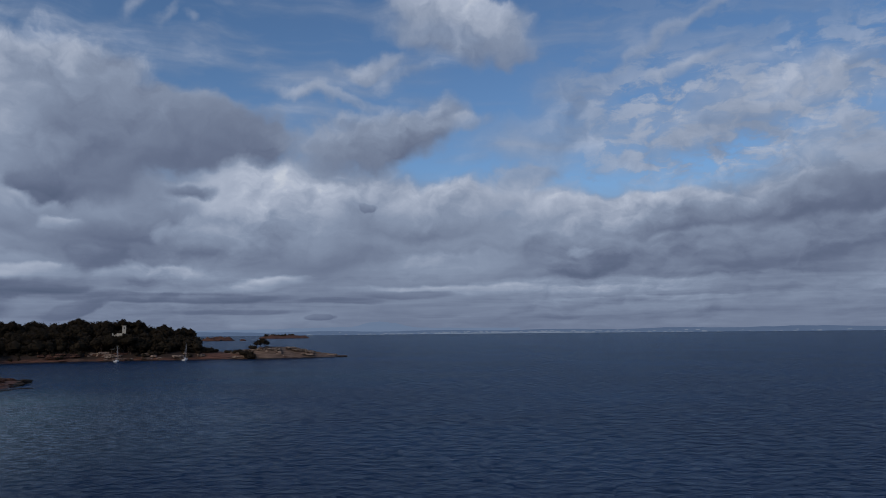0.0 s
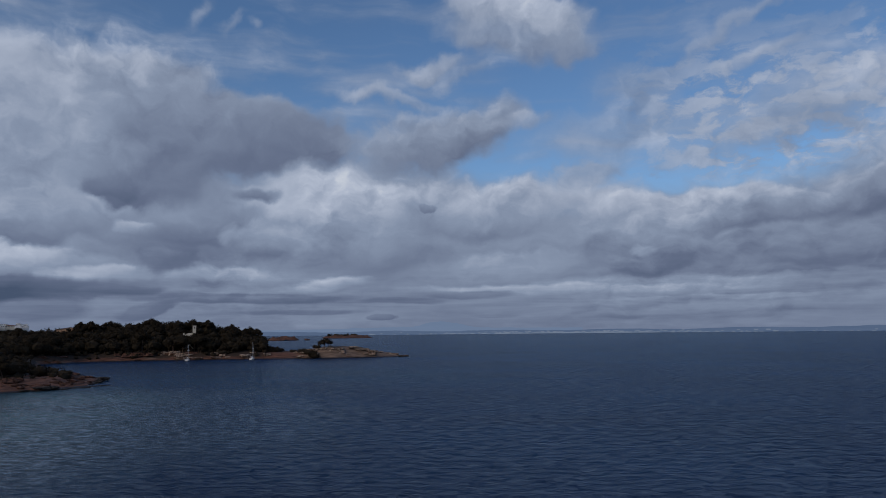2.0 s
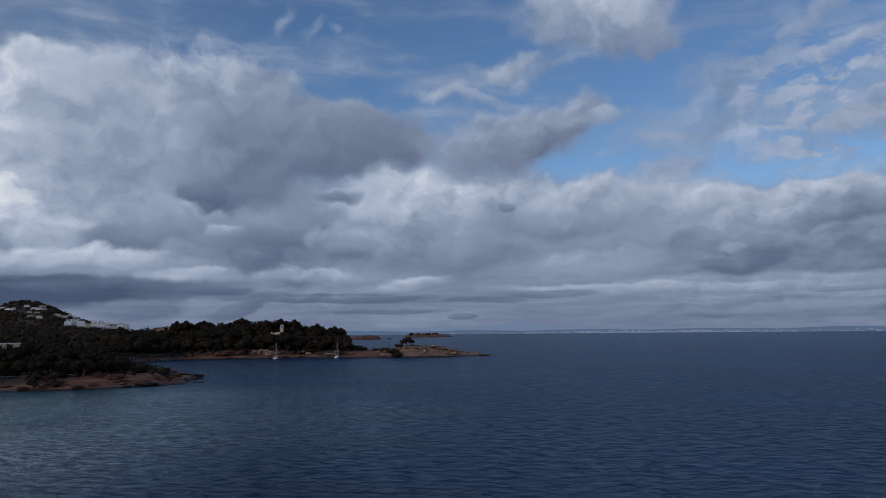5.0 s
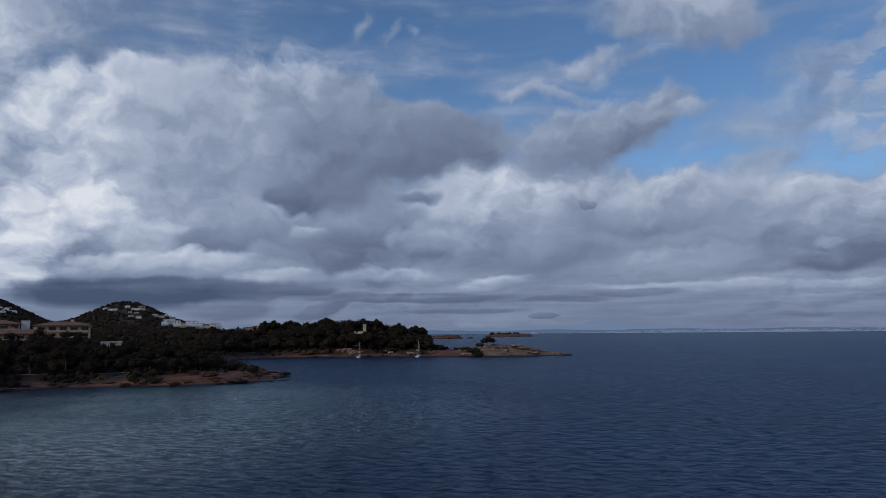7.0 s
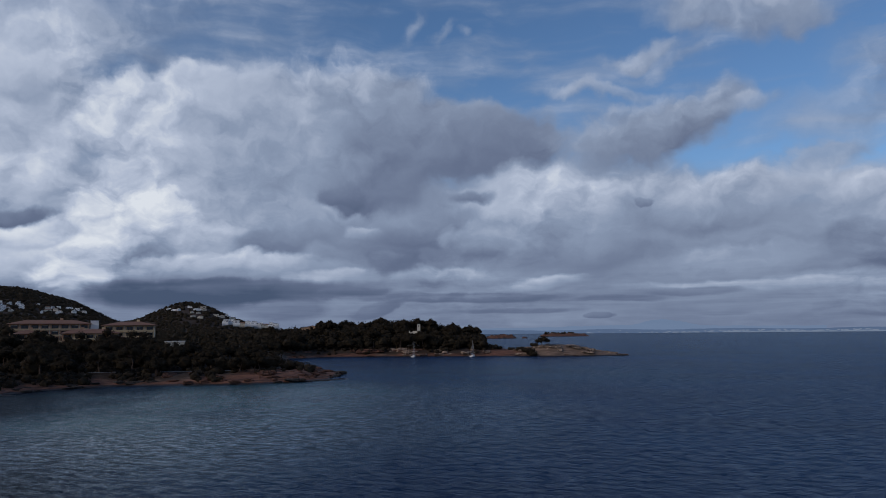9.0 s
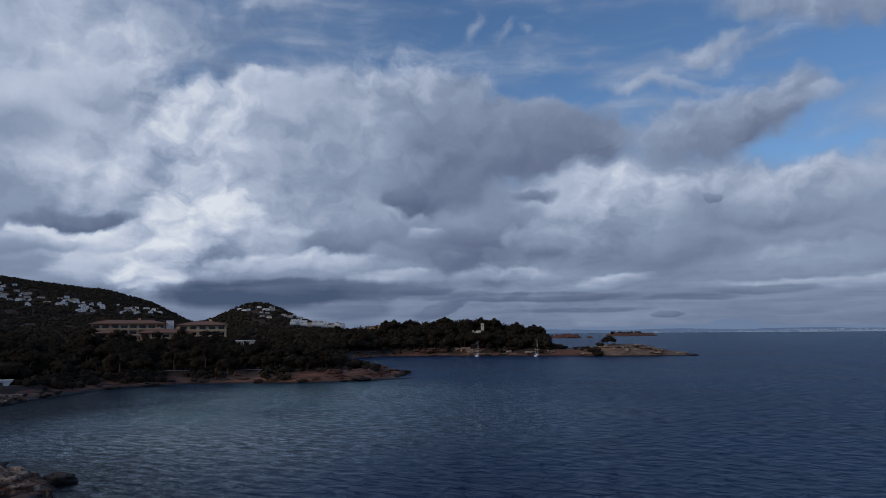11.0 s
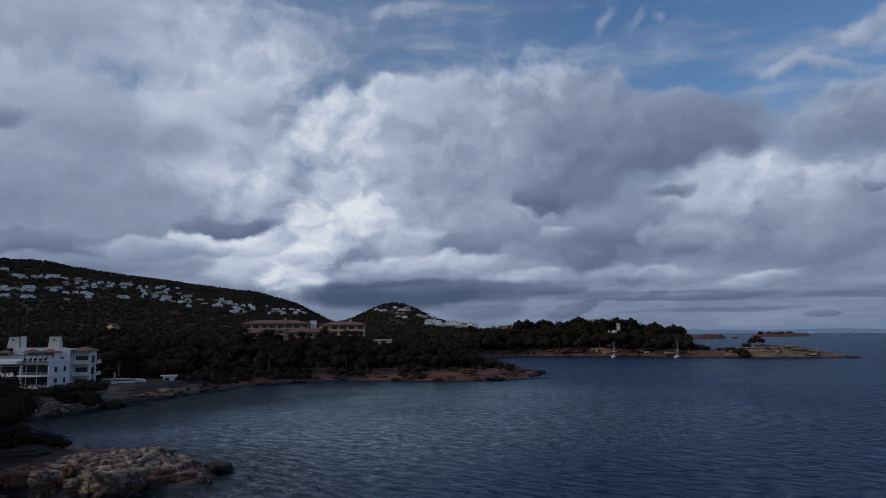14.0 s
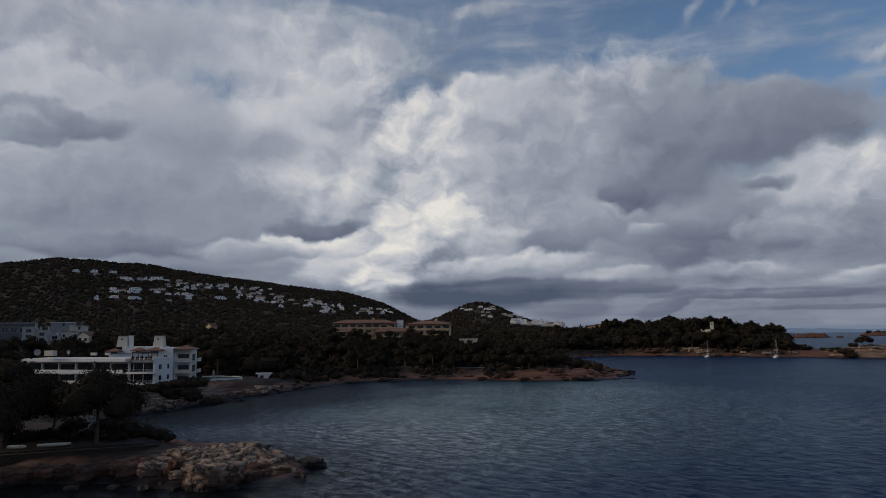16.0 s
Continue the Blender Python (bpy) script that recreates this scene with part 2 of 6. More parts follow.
cloud(22.1, 10.4, 2.3, 0.74, -6, 0.33, 0.08, 0.90, 0.90)
cloud(26.3, 7.8, 6.8, 2.11, 0, 0.42, 0.12, 0.70, 0.90)
cloud(28.0, 6.2, 2.5, 1.71, 0, 0.30, 0.14, 0.60, 0.80)
cloud(24.5, 4.3, 4.7, 1.00, 0, 0.50, 0.20, 0.60, 0.90)
cloud(19.5, 6.1, 5.4, 1.61, 0, 0.42, 0.12, 0.80, 0.80)
cloud(32.2, 9.3, 2.6, 0.78, 6, 0.54, 0.16, 0.50, 0.90)
cloud(29.8, 8.1, 2.0, 0.64, 12, 0.58, 0.14, 0.60, 0.90)
cloud(32.1, 10.8, 2.4, 1.63, 0, 0.27, 0.10, 0.60, 0.90)
cloud(25.8, 7.7, 4.6, 1.24, 0, 0.34, 0.12, 0.60, 0.90)
cloud(21.8, 6.8, 2.8, 1.70, 0, 0.44, 0.20, 0.60, 0.80)
cloud(32.4, 4.3, 2.9, 0.93, 0, 0.57, 0.20, 0.60, 1.00)
cloud(26.2, 4.3, 2.8, 0.66, 0, 0.52, 0.20, 0.60, 0.90)
cloud(15.5, 3.9, 3.6, 0.66, -4, 0.52, 0.20, 0.70, 0.90)
cloud(28.3, 5.3, 2.2, 0.89, 0, 0.34, 0.10, 0.70, 0.90)
cloud(7.6, 10.1, 1.4, 0.54, 0, 0.40, 0.10, 0.60, 0.90)
cloud(63.8, 15.0, 7.5, 2.52, 0, 0.46, 0.08, 1.10, 0.70)
cloud(74.8, 15.3, 5.4, 1.16, 0, 0.36, 0.10, 0.70, 0.90)
cloud(72.7, 10.2, 9.5, 3.21, 0, 0.44, 0.08, 1.00, 0.70)
cloud(76.5, 14.5, 3.1, 1.07, 0, 0.42, 0.14, 0.70, 0.80)
cloud(71.1, 6.6, 11.2, 1.06, 0, 0.36, 0.12, 0.60, 0.95)
cloud(62.3, 6.2, 4.6, 0.87, 0, 0.50, 0.16, 0.70, 0.90)
cloud(71.4, 5.0, 11.9, 0.73, 0, 0.36, 0.10, 0.80, 0.90)
cloud(38.6, 3.4, 11.0, 0.90, 0, 0.20, 0.02, 0.90, 0.80)
cloud(29.4, 6.5, 9.3, 3.00, 0, 0.28, 0.10, 1.20, 0.35)
cloud(22.9, 2.8, 9.0, 0.46, 0, 0.26, 0.06, 0.60, 1.00)
cloud(29.2, 1.8, 2.7, 0.64, -14, 0.27, 0.06, 0.60, 1.00)
cloud(18.4, 1.7, 5.8, 0.26, 0, 0.28, 0.05, 0.70, 1.00)
cloud(12.0, 1.2, 1.0, 0.26, 0, 0.24, 0.08, 0.50, 1.00)
cloud(5.4, 3.0, 4.0, 0.36, 0, 0.34, 0.06, 0.70, 1.00)
cloud(-5.8, 1.2, 3.3, 0.27, 0, 0.34, 0.06, 0.70, 0.90)
cloud(2.7, 1.3, 2.0, 0.22, 0, 0.37, 0.06, 0.70, 0.90)
cloud(10.3, 2.5, 4.0, 0.27, 0, 0.30, 0.05, 0.70, 0.90)
cloud(31.7, 3.2, 3.7, 0.39, 0, 0.22, 0.05, 0.70, 1.00)
cloud(36.7, 1.8, 3.1, 0.88, 0, 0.30, 0.08, 0.60, 0.90)
cloud(-16.0, 2.5, 10.5, 0.21, 0, 0.52, 0.05, 0.90, 0.70)
alpha, glow = state["alpha"], state["tone"]
glow = g.math("MULTIPLY_ADD", g.math("SUBTRACT", glow, 0.46), 1.2, 0.46)
living = g.math("MULTIPLY", g.span(glow, 0.25, 0.8, 0.6, 1.6), g.math("MULTIPLY", g.span(az, 52.0, 62.0, 1.0, 0.5), g.span(g.noise(flat, 0.07, 2.0, 0.5), 0.38, 0.62, 0.45, 1.35)))
for field, by in ((g.math("SUBTRACT", puffs, 0.5), 0.27), (puff_side, 0.31), (g.math("SUBTRACT", tufts, 0.5), 0.12), (tuft_side, 0.24), (billow_side, 0.17), (g.math("SUBTRACT", billow, 0.65), 0.08)):
    glow = g.math("ADD", glow, g.math("MULTIPLY", g.math("MULTIPLY", field, by), living))
# thin level layers low down
layers = g.noise(g.put("ShaderNodeCombineXYZ", None, X=g.math("MULTIPLY", az, 0.10), Y=g.math("MULTIPLY", el, 1.25), Z=7.0).outputs[0], 1.0, 4.0, 0.55, distort=0.4)
glow = g.math("ADD", glow, g.math("MULTIPLY", g.math("SUBTRACT", layers, 0.5), g.span(el, 6.0, 2.5, 0.0, 0.42)))
# towards the horizon the deck loses contrast in the damp air
haze = g.span(el, 3.5, -0.5)
glow = g.math("ADD", g.math("MULTIPLY", glow, g.math("SUBTRACT", 1.0, g.math("MULTIPLY", haze, 0.6))), g.math("MULTIPLY", haze, 0.165))
cloud_tone = g.ramp(glow, (0.0, (0.070, 0.090, 0.135)), (0.25, (0.140, 0.158, 0.215)), (0.5, (0.270, 0.299, 0.362)), (0.75, (0.482, 0.492, 0.534)), (1.0, (0.76, 0.725, 0.68)))
blue = g.put("ShaderNodeTexSky", {"sky_type": "NISHITA", "sun_disc": False, "sun_elevation": radians(SUN_EL), "sun_rotation": radians(-SUN_AZ), "air_density": 1.0, "dust_density": 0.1, "ozone_density": 3.2}).outputs[0]
clear = g.put("ShaderNodeBackground", None, Color=blue, Strength=0.080).outputs[0]
clouded = g.put("ShaderNodeBackground", None, Color=cloud_tone, Strength=1.0).outputs[0]
both = g.put("ShaderNodeMixShader", None, i0=alpha, i1=clear, i2=clouded).outputs[0]
g.put("ShaderNodeOutputWorld", None, Surface=both)

sun = new("sun", bpy.data.lights.new("sun", "SUN"))
sun.data.energy, sun.data.angle, sun.data.color = 1.15, radians(25), (1.0, 0.77, 0.54)
a, e = radians(SUN_AZ), radians(SUN_EL)
sun.matrix_world = look((0, 0, 300), (300 * math.sin(a) * math.cos(e), -300 * math.cos(a) * math.cos(e), 300 - 300 * math.sin(e)))


# ---- materials ----
def material(name):
    m = bpy.data.materials.new(name)
    m.use_nodes = True
    return m, Nodes(m.node_tree)


def finish(k, colour, rough=0.8, bump=None, strength=0.5, distance=0.1, metal=0.0, **more):
    extra = dict(more)
    if bump is not None:
        extra["Normal"] = k.put("ShaderNodeBump", None, Strength=strength, Distance=distance, Height=bump).outputs[0]
    if isinstance(colour, tuple):
        colour = (*colour, 1)
    p = k.put("ShaderNodeBsdfPrincipled", None, Base_Color=colour, Roughness=rough, Metallic=metal, **extra)
    k.put("ShaderNodeOutputMaterial", None, Surface=p.outputs[0])
    return p


def plain(name, colour, rough=0.7, vary=0.15, size=1.5, metal=0.0, bump=0.15):
    """Paint, plaster, wood or metal with soft dirt and a fine grain."""
    m, k = material(name)
    at = k.put("ShaderNodeNewGeometry").outputs["Position"]
    big, fine = k.noise(at, size, 4), k.noise(at, size * 9, 3)
    dark = tuple(c * (1 - vary * 2) for c in colour)
    light = tuple(min(1, c * (1 + vary * 0.6)) for c in colour)
    tone = k.mix(k.math("ADD", k.math("MULTIPLY", big, 0.7), k.math("MULTIPLY", fine, 0.3)), dark, light)
    finish(k, tone, rough, fine, bump, 0.02, metal)
    return m


def sea_material():
    m, k = material("sea_water")
    at = k.put("ShaderNodeNewGeometry").outputs["Position"]

    def spun(deg, along, across):
        return k.put("ShaderNodeMapping", None, Vector=at, Rotation=(0, 0, radians(deg)), Scale=(along, across, 1)).outputs[0]

    def spread_at(size, by):
        return k.vec("ADD", at, k.scale(k.vec("SUBTRACT", k.noise(at, size, 3, colour=True), (0.5, 0.5, 0.5)), by))

    # three trains of wind waves that cross at small angles, and a low swell
    chop = k.noise(spun(-4, 0.7, 1.6), 1.35, 3, 0.6, distort=0.5)
    ripple = k.noise(spun(-22, 0.8, 1.5), 3.2, 3, 0.62)
    swell = k.noise(spun(-12, 0.5, 1.2), 0.22, 2, 0.5)
    waves = k.math("ADD", k.math("ADD", k.math("MULTIPLY", chop, 0.46), k.math("MULTIPLY", swell, 0.7)), k.math("MULTIPLY", ripple, 0.17))
    # mirrored dark hillside by the inner shore, shade round the near point, painted in
    hill_shade = k.span(k.vec("DISTANCE", spread_at(0.015, 90.0), (-232, 98, 0)), 126.0, 58.0)
    point_shade = k.span(k.vec("DISTANCE", spread_at(0.05, 14.0), (-106, 40, 0)), 56.0, 24.0)
    undimmed = k.math("MULTIPLY", k.math("SUBTRACT", 1.0, hill_shade), k.math("SUBTRACT", 1.0, point_shade))

    # pale sand under shallow water in the bay
    def sand(x, y, r):
        return k.span(k.vec("DISTANCE", spread_at(0.02, 70.0), (x, y, 0)), r, r * 0.2)

    shallow = k.math("MAXIMUM", k.math("MAXIMUM", sand(-146, 155, 82), sand(-165, 190, 85)), k.math("MULTIPLY", sand(-110, 330, 130), 0.25))
    shallow = k.math("MULTIPLY", shallow, k.math("MULTIPLY", k.span(k.noise(at, 0.03, 4), 0.25, 0.62, 0.0, 0.75), undimmed))
    gusts = k.noise(k.vec("MULTIPLY", at, (1.0, 1.6, 1.0)), 0.008, 5, 0.6)
    deep = k.mix(k.span(gusts, 0.35, 0.7), (0.0065, 0.020, 0.060), (0.010, 0.035, 0.098))
    # the bay lies sheltered and calmer than the open water
    lee = k.math("MULTIPLY", k.span(k.vec("DISTANCE", k.vec("MULTIPLY", spread_at(0.012, 60.0), (1.0, 0.72, 1.0)), (-146, 90, 0)), 120.0, 52.0), undimmed)
    deep = k.mix(hill_shade, deep, (0.006, 0.009, 0.013))
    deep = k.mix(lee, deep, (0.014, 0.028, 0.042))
    deep = k.mix(point_shade, deep, (0.006, 0.007, 0.008))
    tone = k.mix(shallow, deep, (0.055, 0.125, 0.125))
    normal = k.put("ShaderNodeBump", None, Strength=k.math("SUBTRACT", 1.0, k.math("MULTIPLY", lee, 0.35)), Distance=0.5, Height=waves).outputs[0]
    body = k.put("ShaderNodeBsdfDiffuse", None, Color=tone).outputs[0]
    rough = k.math("SUBTRACT", 0.20, k.math("MULTIPLY", lee, 0.05))
    shine = k.put("ShaderNodeBsdfGlossy", None, Color=(0.82, 0.92, 1, 1), Roughness=rough, Normal=normal).outputs[0]
    # how much of each wave faces the sky: the steep open water shows less of it
    facets = k.math("ADD", k.math("MULTIPLY", k.noise(spun(-8, 0.55, 1.6), 2.0, 4, 0.66), 0.42), k.math("MULTIPLY", k.noise(spun(-10, 0.65, 1.4), 0.46, 4, 0.75), 0.58))
    gloss = k.math("MULTIPLY", k.math("SUBTRACT", k.math("ADD", 0.45, k.math("MULTIPLY", lee, 0.48)), k.math("MULTIPLY", hill_shade, 0.22)), k.math("ADD", 1.0, k.math("MULTIPLY", k.span(facets, 0.36, 0.64, -0.95, 1.05), k.math("SUBTRACT", 1.0, k.math("MULTIPLY", lee, 0.25)))))
    share = k.math("ADD", 0.012, k.math("MULTIPLY", k.math("MINIMUM", k.put("ShaderNodeFresnel", None, IOR=1.33, Normal=normal).outputs[0], 0.58), gloss), clamp=True)
    both = k.put("ShaderNodeMixShader", None, i0=share, i1=body, i2=shine).outputs[0]
    k.put("ShaderNodeOutputMaterial", None, Surface=both)
    return m


def ground_material():
    m, k = material("coast_ground")
    at = k.put("ShaderNodeNewGeometry").outputs["Position"]
    z = k.put("ShaderNodeSeparateXYZ", None, Vector=at).outputs[2]
    warp = k.noise(at, 0.09, 5)
    layers = k.noise(k.vec("MULTIPLY", k.vec("ADD", at, k.scale(k.noise(at, 0.2, 3, colour=True), 1.2)), (0.12, 0.12, 2.2)), 1.0, 5, 0.6)
    red = k.mix(k.span(layers, 0.3, 0.7), (0.05, 0.022, 0.014), (0.25, 0.115, 0.07))
    pale = k.mix(k.span(layers, 0.3, 0.7), (0.09, 0.062, 0.046), (0.31, 0.235, 0.175))
    rock = k.mix(k.span(k.noise(at, 0.03, 3), 0.52, 0.70), red, pale)
    earth = k.mix(k.noise(at, 0.5, 5, 0.7), (0.018, 0.012, 0.008), (0.060, 0.036, 0.022))
    up = k.math("ADD", z, k.math("MULTIPLY", k.math("SUBTRACT", warp, 0.5), 6.0))
    bare = k.math("MAXIMUM", k.span(k.vec("DISTANCE", at, (-140, 566, 4)), 78.0, 55.0), k.span(k.vec("DISTANCE", at, (-176, 255, 2)), 40.0, 24.0))
    bare = k.math("MAXIMUM", bare, k.span(k.vec("DISTANCE", at, (-191, 92, 1)), 40.0, 28.0))
    rock = k.mix(k.span(k.vec("DISTANCE", at, (-138, 566, 4)), 56.0, 30.0, 0.0, 0.8), rock, pale)
    rock = k.mix(k.span(k.vec("DISTANCE", at, (-190, 84, 1)), 40.0, 24.0, 0.0, 0.7), rock, pale)
    tone = k.mix(k.math("MULTIPLY", k.span(up, 1.3, 3.0), k.math("SUBTRACT", 1.0, bare)), rock, earth)
    wet = k.span(k.math("ADD", z, k.math("MULTIPLY", k.math("SUBTRACT", k.noise(at, 0.4, 3), 0.5), 0.9)), 0.75, 0.35)
    tone = k.mix(wet, tone, (0.022, 0.017, 0.014))
    rough = k.math("SUBTRACT", 0.9, k.math("MULTIPLY", wet, 0.45))
    finish(k, tone, rough, k.math("ADD", layers, k.noise(at, 0.8, 5, 0.65)), 0.8, 0.5)
    return m


def leaf_material(name, dark, light):
    m, k = material(name)
    at = k.put("ShaderNodeNewGeometry")
    who = k.put("ShaderNodeObjectInfo").outputs["Random"]
    tone = k.mix(k.math("ADD", k.math("MULTIPLY", at.outputs["Random Per Island"], 0.6), k.math("MULTIPLY", who, 0.4)), dark, light)
    finish(k, tone, 0.8, Specular_IOR_Level=0.12)
    return m


SEA = sea_material()
GROUND = ground_material()
PINE = leaf_material("pine_needles", (0.022, 0.0165, 0.0105), (0.037, 0.029, 0.017))
SCRUB = leaf_material("scrub_leaves", (0.024, 0.018, 0.0115), (0.041, 0.032, 0.020))
BARK = plain("pine_bark", (0.13, 0.085, 0.06), 0.9, 0.3, 3.0)


# ---- mesh helpers ----
def part(name, bm, mat, parent=None, label="", smooth=False):
    me = bpy.data.meshes.new(name)
    bm.to_mesh(me)
    bm.free()
    return part_from(name, me, mat, parent, label, smooth)


def part_from(name, me, mat, parent=None, label="", smooth=False):
    if mat:
        me.materials.append(mat)
    if smooth:
        me.polygons.foreach_set("use_smooth", [True] * len(me.polygons))
    ob = new(name, me)
    ob.parent = parent
    if label:
        tagged(ob, label)
    return ob


def from_arrays(name, verts, faces):
    me = bpy.data.meshes.new(name)
    me.from_pydata(verts, [], faces)
    me.update()
    return me


def lattice(ix, iy, seed):
    h = np.sin(ix * 127.1 + iy * 311.7 + seed * 74.7) * 43758.5453
    return h - np.floor(h)


def vnoise(x, y, seed=0):
    ix, iy = np.floor(x), np.floor(y)
    fx, fy = x - ix, y - iy
    fx, fy = fx * fx * (3 - 2 * fx), fy * fy * (3 - 2 * fy)
    a, b = lattice(ix, iy, seed), lattice(ix + 1, iy, seed)
    c, d = lattice(ix, iy + 1, seed), lattice(ix + 1, iy + 1, seed)
    return (a * (1 - fx) + b * fx) * (1 - fy) + (c * (1 - fx) + d * fx) * fy


def fbm(x, y, seed=0, octaves=4):
    out, amp, whole = 0.0, 1.0, 0.0
    for o in range(octaves):
        out = out + amp * (vnoise(x * 2 ** o, y * 2 ** o, seed + o) - 0.5)
        whole += amp
        amp *= 0.5
    return out / whole * 2


def ease(v):
    v = np.clip(v, 0, 1)
    return v * v * (3 - 2 * v)


def polar(azimuth, far):
    """Plan place from degrees to the left of +y and metres from the foot of the drone."""
    return -far * math.sin(radians(azimuth)), far * math.cos(radians(azimuth))


# ---- the land ----
SHORE = [(-70, -120), (-104, -40), (-119, 8), (-114, 27), (-103, 37), (-94, 42), (-86, 50), (-87, 57), (-106, 66), (-131, 60), (-152, 52), (-174, 55),
         (-187, 64), (-189, 78), (-200, 95), (-218, 131), (-238, 176), (-229, 207), (-208, 216), (-186, 226), (-174, 243), (-170, 262), (-184, 297),
         (-232, 335), (-290, 400), (-330, 452), (-322, 492), (-281, 518), (-240, 530), (-200, 540), (-150, 548), (-97, 578),
         (-140, 598), (-205, 610), (-250, 668), (-360, 770), (-560, 930), (-950, 1750), (-1500, 3400), (-4600, 3400), (-4600, -900), (-300, -900)]


def inland(x, y):
    """Metres from the shore, positive on land."""
    best, inside = np.full(x.shape, 1e9), np.zeros(x.shape, bool)
    for (ax, ay), (bx, by) in zip(SHORE, SHORE[1:] + SHORE[:1]):
        dx, dy = bx - ax, by - ay
        u = np.clip(((x - ax) * dx + (y - ay) * dy) / (dx * dx + dy * dy), 0, 1)
        best = np.minimum(best, np.hypot(x - ax - u * dx, y - ay - u * dy))
        if ay != by:
            inside ^= ((ay > y) != (by > y)) & (x < (bx - ax) * (y - ay) / (by - ay) + ax)
    return np.where(inside, best, -best)


def knoll(x, y, azimuth, far, wide, deep, tall):
    cx, cy = polar(azimuth, far)
    s, c = math.sin(radians(azimuth)), math.cos(radians(azimuth))
    across, along = (x - cx) * c + (y - cy) * s, -(x - cx) * s + (y - cy) * c
    return tall * np.exp(-(across / wide) ** 2 - (along / deep) ** 2)


def height(x, y):
    x, y = np.asarray(x, float), np.asarray(y, float)
    d = inland(x, y) + 3.0 * fbm(x / 16, y / 16, 3) + 1.2 * fbm(x / 4, y / 4, 8, 3)
    z = np.where(d < 0, np.maximum(d * 0.4, -4.0), 0)
    steep = 1 + 1.6 * ease((np.hypot(x, y) - 430) / 60) * ease((np.degrees(np.arctan2(-x, y)) - 18) / 3) + 1.0 * ease((np.degrees(np.arctan2(-x, y)) - 56) / 3) * ease((300 - np.hypot(x, y)) / 40) * ease((np.hypot(x, y) - 160) / 20)
    z = z + 0.9 * ease(d * steep / 2.5) + 2.2 * ease((d * steep - 5) / 9) + 0.7 * (steep - 1) * ease(d / 5) + 3.0 * ease((d - 22) / 50) + 4.0 * ease((d - 60) / 150)
    z = z + ease(d / 6) * (0.5 * fbm(x / 7, y / 7, 21) + 0.9 * np.abs(fbm(x / 8, y / 8, 5, 4))) + ease(d / 3) * ease((40 - d) / 20) * 0.45 * np.abs(np.sin(2.2 * fbm(x / 22, y / 22, 31) * 3 + d * 0.35))
    z = np.where(z > 0, z * (1 - 0.62 * np.exp(-((x + 97) ** 2 + (y - 50) ** 2) / 24 ** 2)), z)
    far = np.hypot(x, y)
    around = np.degrees(np.arctan2(-x, y))
    on = ease(d / 40)
    z = z + on * (knoll(x, y, 25.5, 650, 60, 45, 8) + knoll(x, y, 32, 660, 90, 60, 8))
    z = z + ease(d / 8) * (knoll(x, y, 15.7, 578, 24, 14, 5.4) + knoll(x, y, 13.2, 580, 20, 10, 2.6))
    # the long ridge, its shoulder, and the lone hill
    crest = np.interp(around, [40, 48, 51, 54.5, 59.7, 64.7, 71, 74.6, 80, 95], [0, 28, 78, 112, 131, 149, 170, 180, 160, 140])
    rise = ease((far - 700) / 1250) ** 1.25 * (1 - 0.4 * ease((far - 2000) / 900))
    z = z + crest * rise * (1 + 0.10 * fbm(x / 240, y / 240, 13)) + ease((far - 600) / 600) * 5 * fbm(x / 90, y / 90, 17)
    z = z + knoll(x, y, 43.5, 1500, 82, 200, 51) + knoll(x, y, 40.5, 1420, 100, 200, 18) + knoll(x, y, 38.8, 1085, 62, 90, 12)
    return z


def height_at(x, y):
    return float(height(np.array([x]), np.array([y]))[0])


def build_ground():
    rings = 84 * 1.0125 ** np.arange(300)
    turns = np.radians(np.arange(2.0, 100.01, 0.27))
    far, around = np.meshgrid(rings, turns, indexing="ij")
    x, y = -far * np.sin(around), far * np.cos(around)
    z = height(x, y)
    n, m = far.shape
    verts = np.stack([x, y, z], -1).reshape(-1, 3)
    i, j = np.meshgrid(np.arange(n - 1), np.arange(m - 1), indexing="ij")
    a = (i * m + j).ravel()
    quads = np.stack([a, a + 1, a + m + 1, a + m], -1)
    high = z.ravel()[quads].max(1) > -2.5
    me = from_arrays("ground", verts.tolist(), quads[high][:, ::-1].tolist())
    me.polygons.foreach_set("use_smooth", [True] * len(me.polygons))
    me.materials.append(GROUND)
    return tagged(new("ground", me), "rocky wooded coast and hills rising behind the bay", "ground", kind="structure")


build_ground()


def build_sea():
    bm = bmesh.new()
    steps = 96
    rim = [bm.verts.new((4900 * math.cos(k * math.tau / steps), 4900 * math.sin(k * math.tau / steps), 0)) for k in range(steps)]
    bm.faces.new(rim)
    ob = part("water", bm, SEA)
    return tagged(ob, "dark blue sea with small wind ripples, turquoise over sand", "sea", kind="structure")


build_sea()

# ---- trees and scrub ----
def tube(bm, points, radii, sides=7):
    """A tapered limb along points."""
    rings = []
    for k, p in enumerate(points):
        p = Vector(p)
        t = (Vector(points[min(k + 1, len(points) - 1)]) - Vector(points[max(k - 1, 0)])).normalized()
        u = t.orthogonal().normalized()
        w = t.cross(u)
        rings.append([bm.verts.new(p + radii[k] * (u * math.cos(math.tau * s / sides) + w * math.sin(math.tau * s / sides))) for s in range(sides)])
    for a, b in zip(rings, rings[1:]):
        for s in range(sides):
            bm.faces.new((a[s], a[(s + 1) % sides], b[(s + 1) % sides], b[s]))
    bm.faces.new(rings[0][::-1])
    bm.faces.new(rings[-1])


